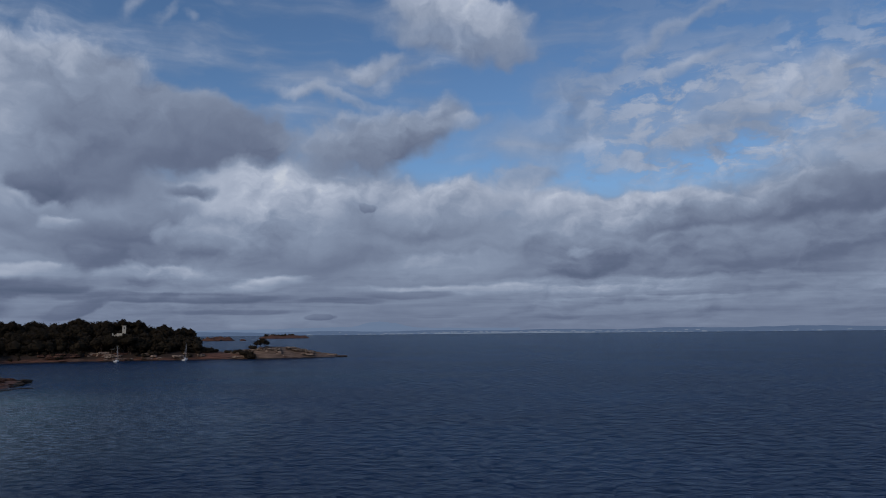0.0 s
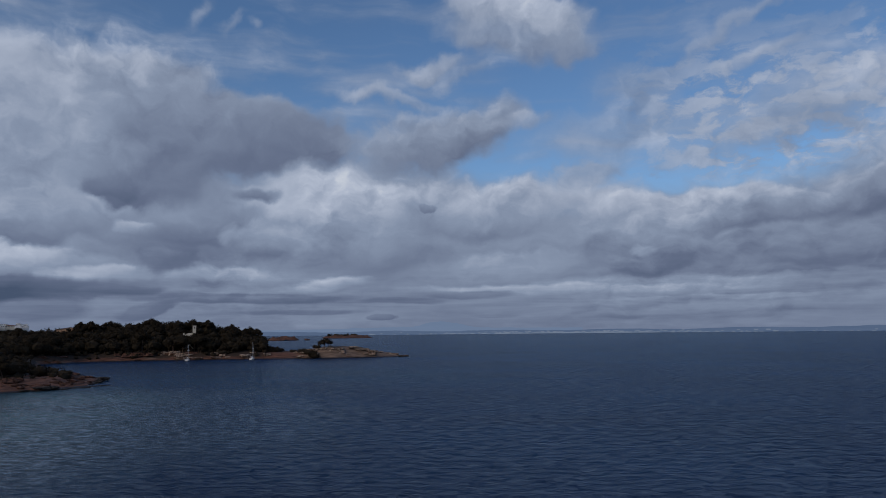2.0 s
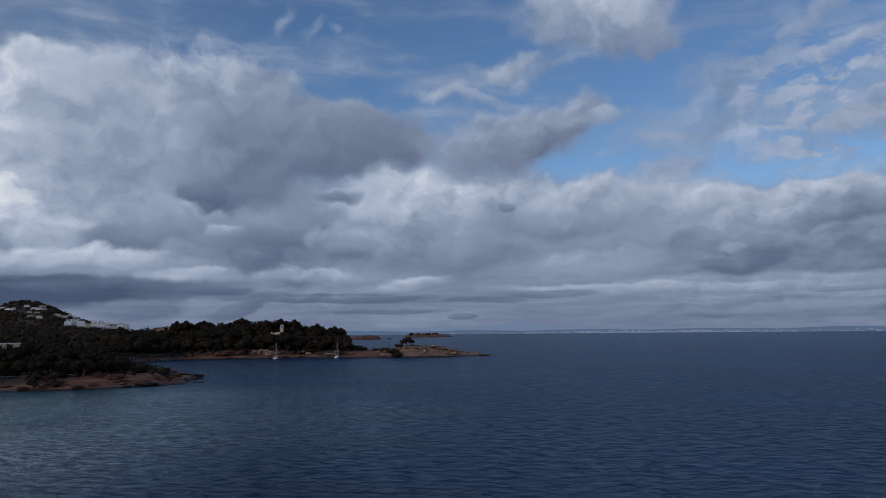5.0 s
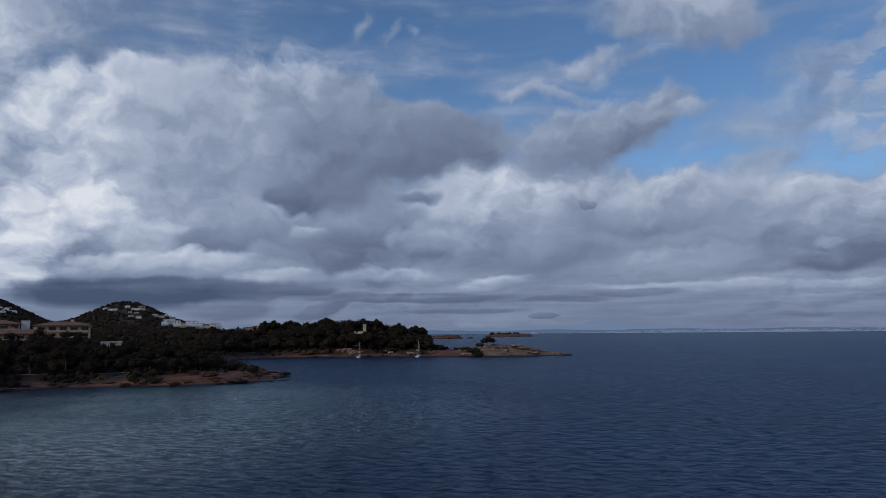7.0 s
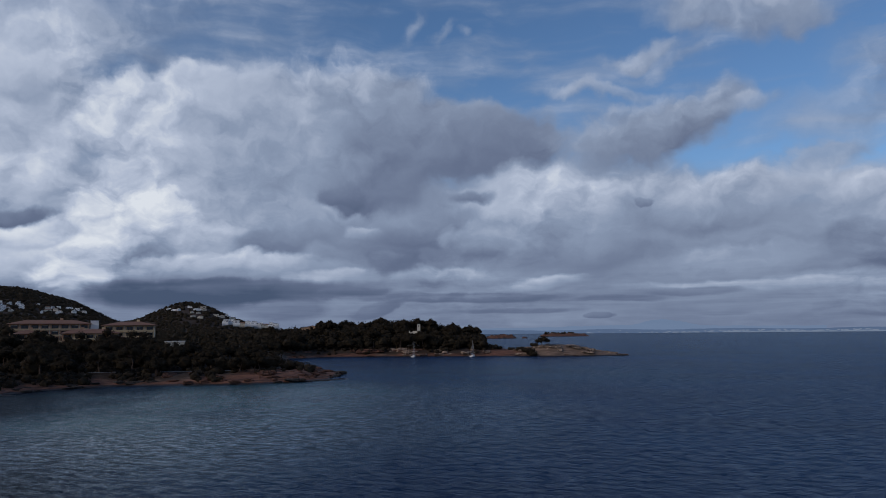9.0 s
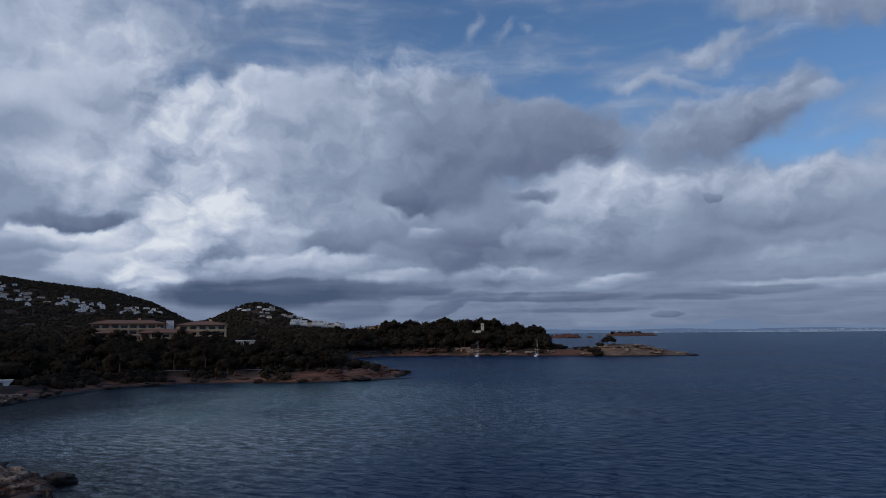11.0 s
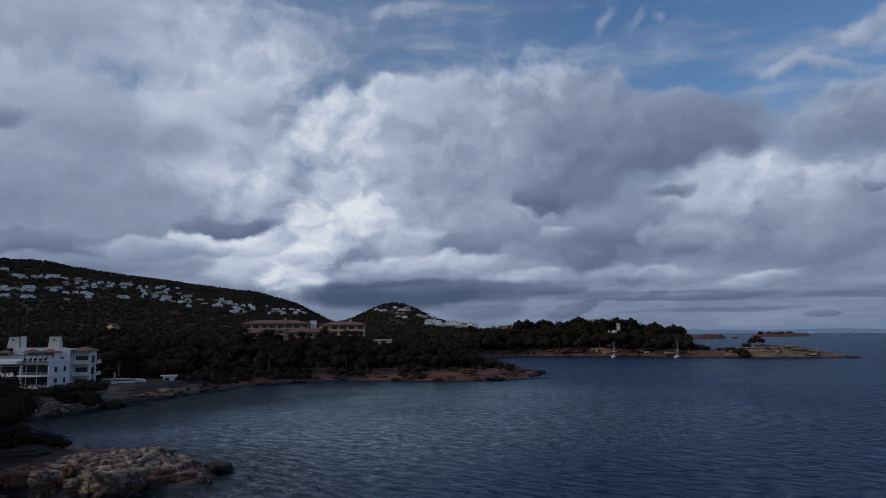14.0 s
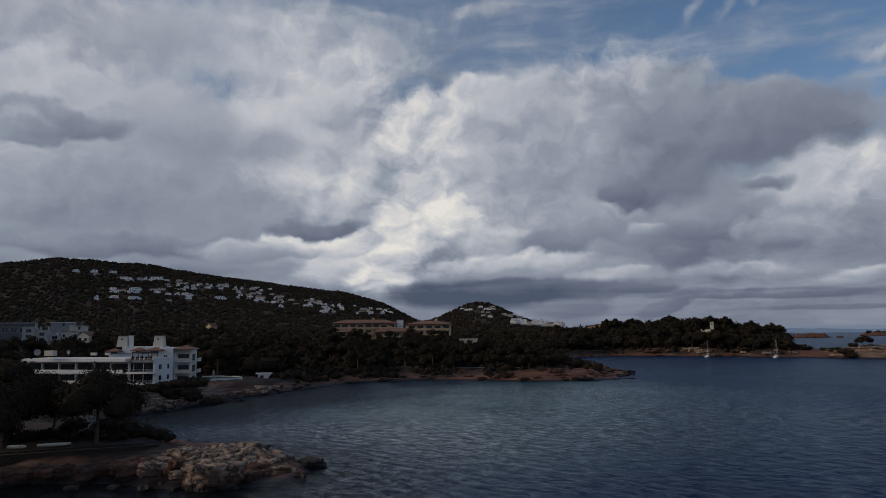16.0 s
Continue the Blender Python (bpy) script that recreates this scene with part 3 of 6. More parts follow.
def foliage(rng, lobes, leaves, leaf, flatness=0.75):
    """Many small leaf sprays round a set of lobes: (centre, radius)."""
    verts, faces = [], []
    whole = sum(r * r for _, r in lobes)
    for c, r in lobes:
        count = max(6, int(leaves * r * r / whole))
        way = rng.normal(size=(count, 3))
        way /= np.linalg.norm(way, axis=1)[:, None]
        depth = r * (1.0 - 0.35 * rng.random(count) ** 1.6 + 0.10 * rng.normal(size=count))
        at = np.array(c) + way * depth[:, None] * np.array([1, 1, flatness])
        u = np.cross(way, rng.normal(size=(count, 3)))
        u /= np.linalg.norm(u, axis=1)[:, None]
        w = np.cross(way, u) + 0.4 * way * rng.normal(size=(count, 1))
        s = leaf * (0.6 + 0.8 * rng.random(count))[:, None]
        base = len(verts)
        quad = np.stack([at - u * s * 0.5, at - w * s * 0.45 + way * s * 0.1, at + u * s * 0.5, at + w * s * 0.55 + way * s * 0.25], 1)
        verts.extend(quad.reshape(-1, 3).tolist())
        faces.extend((base + 4 * k, base + 4 * k + 1, base + 4 * k + 2, base + 4 * k + 3) for k in range(count))
    return verts, faces


def cores(rng, lobes, verts, faces, share=0.72, flatness=0.75):
    """The dense inside of each lobe, hidden under the sprays."""
    bm = bmesh.new()
    bmesh.ops.create_icosphere(bm, subdivisions=1, radius=1)
    shell = [tuple(v.co) for v in bm.verts]
    tris = [tuple(v.index for v in f.verts) for f in bm.faces]
    bm.free()
    for c, r in lobes:
        base = len(verts)
        for v in shell:
            k = r * share * (0.8 + 0.35 * rng.random())
            verts.append((c[0] + v[0] * k, c[1] + v[1] * k, c[2] + v[2] * k * flatness))
        faces.extend(tuple(base + i for i in t) for t in tris)


def pine(seed, tall, wide, leaves, leaf, bare=0.45, lean=0.0, label="dark green pine with a broad rounded crown", round_top=False):
    """A coast pine: curved trunk, forking limbs, a crown of uneven lobes."""
    rng = np.random.default_rng(seed)
    tree = tagged(new("pine_tree"), label, "tree", "pines along the coast")
    lobes, limbs = [], []
    top = Vector((lean * tall * 0.25, rng.normal() * 0.04 * tall, tall * 0.74))
    bend = Vector((rng.normal() * 0.05 * tall, rng.normal() * 0.05 * tall, tall * 0.4))
    n = 11
    for k in range(n):
        a = k * 2.4 + rng.random()
        out = wide * 0.5 * (0.25 + 0.62 * math.sqrt((k + 0.5) / n))
        rise = tall * (bare + (0.92 - bare) * (1 - (out / (wide * 0.5)) ** 2 * (0.55 if not round_top else 0.8)) * (0.75 + 0.25 * rng.random()))
        c = (top.x * rise / tall + out * math.cos(a), top.y + out * math.sin(a), rise - wide * 0.09)
        r = wide * (0.17 + 0.09 * rng.random())
        lobes.append((c, r))
        if k % 2 == 0:
            limbs.append(c)
    lobes.append(((top.x, top.y, tall * 0.88), wide * 0.2))
    bm = bmesh.new()
    w = 0.02 * tall + 0.06
    tube(bm, [(0, 0, -0.6), (bend.x * 0.5, bend.y * 0.5, tall * 0.2), tuple(bend), tuple(top)], [w * 1.35, w, w * 0.75, w * 0.35])
    for c in limbs:
        start = bend.lerp(top, 0.15 + 0.5 * rng.random())
        mid = start.lerp(Vector(c), 0.55) + Vector((0, 0, -0.03 * tall))
        tube(bm, [tuple(start), tuple(mid), c], [w * 0.42, w * 0.3, w * 0.12], 5)
    part("trunk", bm, BARK, tree, "grey-brown bark")
    verts, faces = foliage(rng, lobes, leaves, leaf)
    cores(rng, lobes, verts, faces, 0.8)
    part_from("crown", from_arrays("crown", verts, faces), PINE, tree)
    return tree


def spread_points(seed, count, az_lo, az_hi, d_lo, d_hi, gap, keep):
    """Plan places in a sector of the coast, at least gap apart, where keep(x, y, inland) holds."""
    rng = np.random.default_rng(seed)
    a = np.radians(az_lo + (az_hi - az_lo) * rng.random(count * 8))
    f = np.sqrt(d_lo ** 2 + (d_hi ** 2 - d_lo ** 2) * rng.random(count * 8))
    x, y = -f * np.sin(a), f * np.cos(a)
    d = inland(x, y)
    chosen = []
    for px, py, pd in zip(x, y, d):
        if not keep(px, py, pd) or any((px - q[0]) ** 2 + (py - q[1]) ** 2 < gap * gap for q in chosen):
            continue
        chosen.append((float(px), float(py)))
        if len(chosen) >= count:
            break
    return chosen


# plan of the open places where no tree stands: (x, y, radius)
CLEAR = []


def open_ground(x, y):
    return any((x - cx) ** 2 + (y - cy) ** 2 < r * r for cx, cy, r in CLEAR)


def clear(azimuth, far, r):
    CLEAR.append((*polar(azimuth, far), r))


clear(66, 250, 17), clear(69.5, 247, 19), clear(73, 243, 18), clear(76, 240, 16), clear(62, 262, 17), clear(59.5, 285, 8)
clear(63.5, 262, 12), clear(70, 225, 14), clear(74, 222, 14)
clear(47, 442, 26), clear(50.5, 440, 26), clear(53.5, 436, 20), clear(44.6, 325, 9), clear(43.5, 380, 16), clear(34.2, 668, 12)
clear(44.2, 310, 7), clear(40.6, 311, 5), clear(49.2, 314, 6), clear(61.8, 322, 6), clear(44.2, 376, 7), clear(75.0, 376, 14), clear(72.7, 398, 8), clear(77.4, 398, 14), clear(26.2, 626, 7), clear(26.45, 592, 10)

PINES = [pine(1, 12.5, 11, 1900, 0.58), pine(2, 14, 10, 1900, 0.58, 0.5, 0.4), pine(3, 11, 9.5, 1700, 0.55, 0.35, -0.3, round_top=True), pine(4, 13, 12.5, 2100, 0.6, 0.55, 0.2), pine(5, 9, 8, 1500, 0.52, 0.25, 0.1, round_top=True)]


def plant(places, lo, hi, seed, kinds=(0, 1, 2, 3, 4)):
    rng = np.random.default_rng(seed)
    z = height(np.array([p[0] for p in places]), np.array([p[1] for p in places]))
    for (x, y), ground in zip(places, z):
        proto = PINES[kinds[int(rng.integers(len(kinds)))]]
        s = lo + (hi - lo) * rng.random()
        m = pose(x, y, ground - 0.1, 0, 0, 360 * rng.random())
        if proto.get("used"):
            made = copy_thing(proto, m)
        else:
            proto["used"], made = 1, proto
            made.matrix_basis = m
        made.scale = (s, s, s * (0.92 + 0.16 * rng.random()))


def wooded(margin):
    return lambda x, y, d: d > margin and not open_ground(x, y)


plant(spread_points(11, 64, 21.0, 38, 575, 660, 8.5, wooded(16)), 0.85, 1.12, 1)
plant(spread_points(12, 34, 37.7, 46, 300, 400, 8.5, wooded(17)), 0.72, 0.95, 2)
plant(spread_points(13, 70, 44, 62, 280, 425, 9, wooded(11)), 0.62, 0.9, 3)
plant([polar(a, d) for a, d in ((52.9, 412), (51.2, 408), (49.6, 405), (54.6, 414), (48.2, 412), (46.4, 409), (50.4, 396))], 0.95, 1.15, 8, (2, 4, 0))
plant(spread_points(14, 62, 58, 82, 262, 420, 9, wooded(20)), 0.7, 0.95, 4)
plant(spread_points(15, 34, 36, 70, 420, 560, 13, wooded(20)), 0.7, 0.9, 5)
plant([polar(a, d) for a, d in ((53.2, 403), (50.8, 402), (55.2, 408), (47.0, 404), (48.9, 398))], 1.3, 1.5, 39, (2, 2))
plant([polar(a, d) for a, d in ((26.15, 594), (26.7, 594), (27.3, 593), (26.45, 597))], 0.95, 1.02, 9, (0, 3))
plant([polar(a, d) for a, d in ((25.5, 594), (25.85, 596))], 1.12, 1.2, 19, (0, 3))
plant([polar(a, d) for a, d in ((64.0, 540), (64.7, 542), (63.5, 545))], 1.0, 1.15, 29, (1, 3))
plant(spread_points(16, 34, 20.4, 37, 540, 640, 6, lambda x, y, d: 6 < d < 17), 0.45, 0.75, 6, (2, 4))
plant([polar(a, d) for a, d in ((77.6, 338), (76.4, 344), (75.4, 346), (74.5, 352), (73.5, 350), (72.4, 345), (71.2, 350))], 1.0, 1.2, 59, (2, 4))
for proto in PINES:
    del proto["used"]


def clumps(name, label, places, size, seed, mat, sprays=14, tall=0.8, lift=0.45, leaf=0.85):
    """Woodland or scrub too far off or too thick to count: one mesh of leafy clumps."""
    rng = np.random.default_rng(seed)
    z = height(np.array([p[0] for p in places]), np.array([p[1] for p in places]))
    verts, faces = [], []
    for (x, y), ground in zip(places, z):
        r = size * (0.55 + 0.9 * rng.random())
        v, f = foliage(rng, [((x, y, ground + r * (lift + 0.05)), r)], sprays, r * leaf, tall)
        base = len(verts)
        verts.extend(v)
        faces.extend(tuple(base + i for i in q) for q in f)
        cores(rng, [((x, y, ground + r * lift), r)], verts, faces, 0.85, tall)
    me = from_arrays(name, verts, faces)
    me.materials.append(mat)
    return tagged(new(name, me), label, "vegetation", kind="stuff")


def scatter(seed, count, az_lo, az_hi, d_lo, d_hi, keep):
    rng = np.random.default_rng(seed)
    a = np.radians(az_lo + (az_hi - az_lo) * rng.random(count))
    f = np.sqrt(d_lo ** 2 + (d_hi ** 2 - d_lo ** 2) * rng.random(count))
    x, y = -f * np.sin(a), f * np.cos(a)
    d = inland(x, y)
    return [(float(p), float(q)) for p, q, r in zip(x, y, d) if keep(p, q, r)]



# ---- buildings ----
PLASTER = plain("white_plaster", (0.78, 0.765, 0.735), 0.85, 0.10, 0.35)
CREAM = plain("cream_plaster", (0.66, 0.61, 0.50), 0.85, 0.12, 0.4)
OCHRE = plain("ochre_plaster", (0.56, 0.34, 0.20), 0.85, 0.14, 0.3)
PALE_OCHRE = plain("pale_ochre_plaster", (0.66, 0.49, 0.28), 0.85, 0.14, 0.3)
TILE = plain("clay_roof_tiles", (0.25, 0.135, 0.09), 0.85, 0.25, 1.2)
SLAB = plain("grey_concrete", (0.33, 0.33, 0.33), 0.85, 0.18, 0.5)
SHUTTER = plain("dark_shutter", (0.035, 0.04, 0.05), 0.5, 0.2, 2.0)
METAL = plain("painted_metal", (0.55, 0.56, 0.58), 0.4, 0.12, 2.0, 0.3)
WOOD = plain("brown_wood", (0.12, 0.08, 0.05), 0.7, 0.2, 2.5)
STEEL = plain("weathered_steel", (0.10, 0.10, 0.10), 0.6, 0.2, 2.0)
LAWN = plain("lawn_grass", (0.05, 0.10, 0.03), 0.9, 0.25, 1.5)
WHITEWASH = plain("whitewashed_render", (0.86, 0.85, 0.82), 0.85, 0.05, 0.2)
STONE = plain("rubble_stone", (0.062, 0.043, 0.032), 0.9, 0.28, 0.9, bump=0.5)


def glass_material():
    m, k = material("window_glass")
    finish(k, (0.015, 0.018, 0.022), 0.06, IOR=1.5)
    return m


GLASS = glass_material()


def box(bm, x0, x1, y0, y1, z0, z1, bevel=0.0, top=1.0):
    """A block; top below 1 draws its upper face in."""
    cx, cy = (x0 + x1) / 2, (y0 + y1) / 2
    v = []
    for z, k in ((z0, 1.0), (z1, top)):
        for x, y in ((x0, y0), (x1, y0), (x1, y1), (x0, y1)):
            v.append(bm.verts.new((cx + (x - cx) * k, cy + (y - cy) * k, z)))
    faces = [bm.faces.new([v[i] for i in f]) for f in ((3, 2, 1, 0), (4, 5, 6, 7), (0, 1, 5, 4), (1, 2, 6, 5), (2, 3, 7, 6), (3, 0, 4, 7))]
    if bevel:
        edges = list({e for f in faces for e in f.edges})
        bmesh.ops.bevel(bm, geom=edges, offset=bevel, segments=1, affect="EDGES", profile=0.5)


def block(name, mat, parent, *corners, bevel=0.03, top=1.0, label=""):
    bm = bmesh.new()
    box(bm, *corners, bevel, top)
    return part(name, bm, mat, parent, label)


def hip_roof(name, mat, parent, x0, x1, y0, y1, z, rise, over=0.8, label=""):
    """A hipped clay roof with an overhanging eave and rows of tiles."""
    bm = bmesh.new()
    x0, x1, y0, y1 = x0 - over, x1 + over, y0 - over, y1 + over
    inset = min(x1 - x0, y1 - y0) / 2
    base = [bm.verts.new(p) for p in ((x0, y0, z), (x1, y0, z), (x1, y1, z), (x0, y1, z))]
    eave = [bm.verts.new(p) for p in ((x0, y0, z + 0.22), (x1, y0, z + 0.22), (x1, y1, z + 0.22), (x0, y1, z + 0.22))]
    if x1 - x0 >= y1 - y0:
        r = [bm.verts.new((x0 + inset, (y0 + y1) / 2, z + rise)), bm.verts.new((x1 - inset + 0.01, (y0 + y1) / 2, z + rise))]
        sides = [(eave[0], eave[1], r[1], r[0]), (eave[1], eave[2], r[1]), (eave[2], eave[3], r[0], r[1]), (eave[3], eave[0], r[0])]
    else:
        r = [bm.verts.new(((x0 + x1) / 2, y0 + inset, z + rise)), bm.verts.new(((x0 + x1) / 2, y1 - inset, z + rise))]
        sides = [(eave[0], eave[1], r[0]), (eave[1], eave[2], r[1], r[0]), (eave[2], eave[3], r[1]), (eave[3], eave[0], r[0], r[1])]
    for f in sides:
        bm.faces.new(f)
    for k in range(4):
        bm.faces.new((base[k], base[(k + 1) % 4], eave[(k + 1) % 4], eave[k]))
    bm.faces.new(base[::-1])
    return part(name, bm, mat, parent, label)


def window(parent, x, z, wide, high, y, shutters=False, frame_mat=None, side=None):
    """A window let into a wall that faces -y (or, with side, one that faces +x at x=side, placed along y)."""
    def turn(x0, x1, y0, y1, z0, z1):
        return (x0, x1, y0, y1, z0, z1) if side is None else (side - y1 + y, side - y0 + y, x0, x1, z0, z1)
    holder = block("window", frame_mat or SLAB, parent, *turn(x - wide / 2 - 0.09, x + wide / 2 + 0.09, y - 0.05, y + 0.12, z - 0.09, z + high + 0.09), bevel=0)
    block("pane", GLASS, holder, *turn(x - wide / 2, x + wide / 2, y - 0.075, y - 0.052, z, z + high), bevel=0)
    block("mullion", frame_mat or SLAB, holder, *turn(x - 0.04, x + 0.04, y - 0.10, y - 0.076, z, z + high), bevel=0)
    if shutters:
        for s in (-1, 1):
            c = x + s * wide * 0.77
            block("shutter", SHUTTER, holder, *turn(c - wide * 0.24, c + wide * 0.24, y - 0.09, y - 0.052, z - 0.05, z + high + 0.05), bevel=0)
    return holder


def terrace_block():
    """The long white apartment block: three floors of deep balconies, an end wall with windows."""
    house = tagged(new("apartment_building"), "white three-storey apartment block with long balcony bands and dark glazing", "building")
    x, y = polar(68.3, 229)
    house.matrix_basis = pose(x, y, 2.4, 0, 0, 36.9)
    long, deep, floor = 42.0, 12.0, 3.2
    block("wall", PLASTER, house, -long, 0, 2.3, deep, -1.5, 3 * floor, label="white rendered wall")
    block("end_wall", PLASTER, house, 0.003, 0.35, 2.0, deep + 0.02, -1.5, 3 * floor + 1.15, label="blue-white shaded gable wall")
    # roof slab with a deep white edge
    block("roof", PLASTER, house, -long, -7.5, -0.35, deep, 3 * floor + 0.02, 3 * floor + 1.0, bevel=0.05)
    block("roof_terrace", SLAB, house, -7.5, 0, 1.4, deep, 3 * floor + 0.02, 3 * floor + 0.35)
    for level in range(3):
        z = level * floor
        block("balcony_slab", SLAB, house, -long, -7.5, 0.1, 2.3, z - 0.18, z + 0.02, bevel=0)
        if level:
            block("parapet", PLASTER, house, -long + 0.02, -8.5, -0.12, 0.1, z - 0.25, z + 0.95, bevel=0.04, label="white balcony band")
        # rounded balcony on the corner
        bm = bmesh.new()
        outer = [(-7.5, 0.1)] + [(-3.6 + 5.0 * math.sin(a * math.pi / 12), 2.6 - 2.5 * math.cos(a * math.pi / 12)) for a in range(7)] + [(1.4, 4.5), (0.36, 4.5), (0.36, 2.3), (-7.5, 2.3)]
        low = [bm.verts.new((px, py, z - 0.30)) for px, py in outer]
        high = [bm.verts.new((px, py, z + 0.25)) for px, py in outer]
        bm.faces.new(low[::-1])
        bm.faces.new(high)
        for k in range(len(outer)):
            q = (k + 1) % len(outer)
            bm.faces.new((low[k], low[q], high[q], high[k]))
        corner = part("corner_balcony", bm, PLASTER, house)
        if level:
            bm = bmesh.new()
            for k in range(1, 9):
                ax, ay = outer[k - 1] if k > 1 else (-7.5, 0.1)
                bx, by = outer[k]
                for zz in (z + 0.98, z + 0.62):
                    tube(bm, [(ax, ay, zz), (bx, by, zz)], [0.035, 0.035], 4)
                tube(bm, [(bx, by, z + 0.25), (bx, by, z + 1.0)], [0.03, 0.03], 4)
            part("balustrade", bm, METAL, corner)
        # dark sliding doors between white fins
        for k in range(6):
            c = -10.5 - k * 5.7
            holder = block("glazed_door", SHUTTER, house, c - 2.72, c + 2.72, 2.2, 2.29, z + 0.03, z + 2.85, bevel=0)
            for s in (-1.18, 1.18):
                block("pane", GLASS, holder, c + s * 1.14 - 1.25, c + s * 1.14 + 1.25, 2.15, 2.195, z + 0.15, z + 2.5, bevel=0)
            if k in (0, 3) and level > 0:
                block("awning", CREAM, house, c - 2.2, c + 2.2, 0.55, 2.2, z + 2.6, z + 2.72, label="rolled pale awning")
        for c in (-7.6, -13.4, -19.0, -24.9, -30.5, -36.2, -41.8):
            block("fin", PLASTER, house, c - 0.12, c + 0.12, 1.3, 2.2, z + 0.03, z + floor - 0.2, bevel=0)
        holder = block("glazed_door", SHUTTER, house, -7.3, -0.2, 2.2, 2.29, z + 0.27, z + 2.88, bevel=0)
        for s in range(4):
            block("pane", GLASS, holder, -7.2 + s * 1.74, -5.55 + s * 1.74, 2.15, 2.195, z + 0.35, z + 2.7, bevel=0)
        for s in range(2):
            block("curtain", CREAM, holder, -6.4 + s * 3.1, -6.2 + s * 3.1, 2.10, 2.14, z + 0.4, z + 2.6, bevel=0)
        if level:
            window(house, 5.2, z + 0.9, 1.2, 1.3, 0, side=0.36)
            window(house, 9.6, z + 0.9, 0.9, 1.3, 0, side=0.36)
    window(house, 5.6, 0.4, 1.4, 1.2, 0, side=0.36)
    window(house, 9.6, 0.4, 1.2, 1.2, 0, side=0.36)
    return house


def upper_block():
    """The taller white block behind it, with clay canopies, stair towers and loggias."""
    house = tagged(new("apartment_building"), "white apartment block with clay-tiled canopies, stair towers and loggias", "building")
    x, y = polar(67.5, 258)
    house.matrix_basis = pose(x, y, 3.0, 0, 0, 52)
    block("wall", PLASTER, house, -17.5, -1.0, 2.0, 13, -1.5, 10.6, label="white rendered wall")
    block("wall", PLASTER, house, -0.99, 3.6, 0.0, 12, -1.5, 12.6, label="white rendered wall")
    block("wall", PLASTER, house, -14.0, -0.995, 4.0, 13.02, 10.6, 12.9)
    block("roof_slab", SLAB, house, -17.7, -1.0, 1.8, 13.2, 10.602, 10.8)
    for c, w in ((-14.4, 3.6), (-2.6, 3.6)):
        tower = block("stair_tower", CREAM, house, c - w / 2, c + w / 2, 5, 8.4, 12.9, 16.4, top=0.78, label="tapered cream stair tower")
        block("vent", SHUTTER, tower, c - 0.4, c + 0.1, 5.0 + 0.12, 5.5, 15.2, 15.7, bevel=0)
        block("cap", SLAB, tower, c - w * 0.42, c + w * 0.42, 5.2, 8.2, 16.4, 16.55, bevel=0)
    tower = block("chimney", PLASTER, house, -12.4, -11.2, 5.5, 7, 12.9, 16.6, top=0.9)
    block("cap", SLAB, tower, -12.5, -11.1, 5.4, 7.1, 16.6, 16.8, bevel=0)
    for x0, x1, y0, z in ((-17.6, -14.2, 1.2, 11.4), (-9.8, -6.6, 1.6, 11.6), (-4.6, 0.6, -0.4, 11.6)):
        block("canopy_wall", PLASTER, house, x0 + 0.3, x1 - 0.3, y0 + 1.2, y0 + 2.8, 10.4, z)
        block("opening", SHUTTER, house, x0 + 0.6, x1 - 0.6, y0 + 1.12, y0 + 1.19, 10.7, z - 0.1, bevel=0)
        hip_roof("canopy", TILE, house, x0, x1, y0, y0 + 4, z, 1.1, 0.6, "clay-tiled canopy")
    for k in range(3):
        z = 0.3 + k * 3.8
        window(house, 1.3, z + 0.9, 1.1, 1.3, 0.0, frame_mat=PLASTER)
    # loggias on the flank
    block("wall", PLASTER, house, 3.62, 8.6, 4.2, 12, -1.5, 11.8)
    for k in range(3):
        z = 0.6 + k * 3.7
        block("balcony_slab", PLASTER, house, 3.7, 9.4, 1.2, 4.2, z - 0.3, z, bevel=0.04)
        block("parapet", CREAM, house, 3.7, 9.4, 1.2, 1.4, z, z + 0.95, bevel=0.03)
        block("glazed_door", SHUTTER, house, 4.3, 7.9, 4.1, 4.19, z + 0.05, z + 2.3, bevel=0)
        block("pillar", PLASTER, house, 8.9, 9.3, 1.41, 1.8, z, z + 3.38, bevel=0.02)
        block("pillar", PLASTER, house, 3.75, 4.05, 1.41, 1.8, z, z + 3.38, bevel=0.02)
        block("side_balcony", PLASTER, house, 8.62, 10.6, 5.0, 10.2, z - 0.28, z + 0.04, bevel=0.05)
        block("side_parapet", CREAM, house, 10.35, 10.58, 5.05, 10.15, z + 0.045, z + 0.95, bevel=0.04)
        block("side_door", SHUTTER, house, 8.605, 8.68, 5.6, 9.4, z + 0.05, z + 2.3, bevel=0)
    hip_roof("roof", TILE, house, 3.7, 9.4, 1.2, 9, 11.82, 1.4, 0.7, "clay-tiled hipped roof")
    return house


terrace_block()
upper_block()


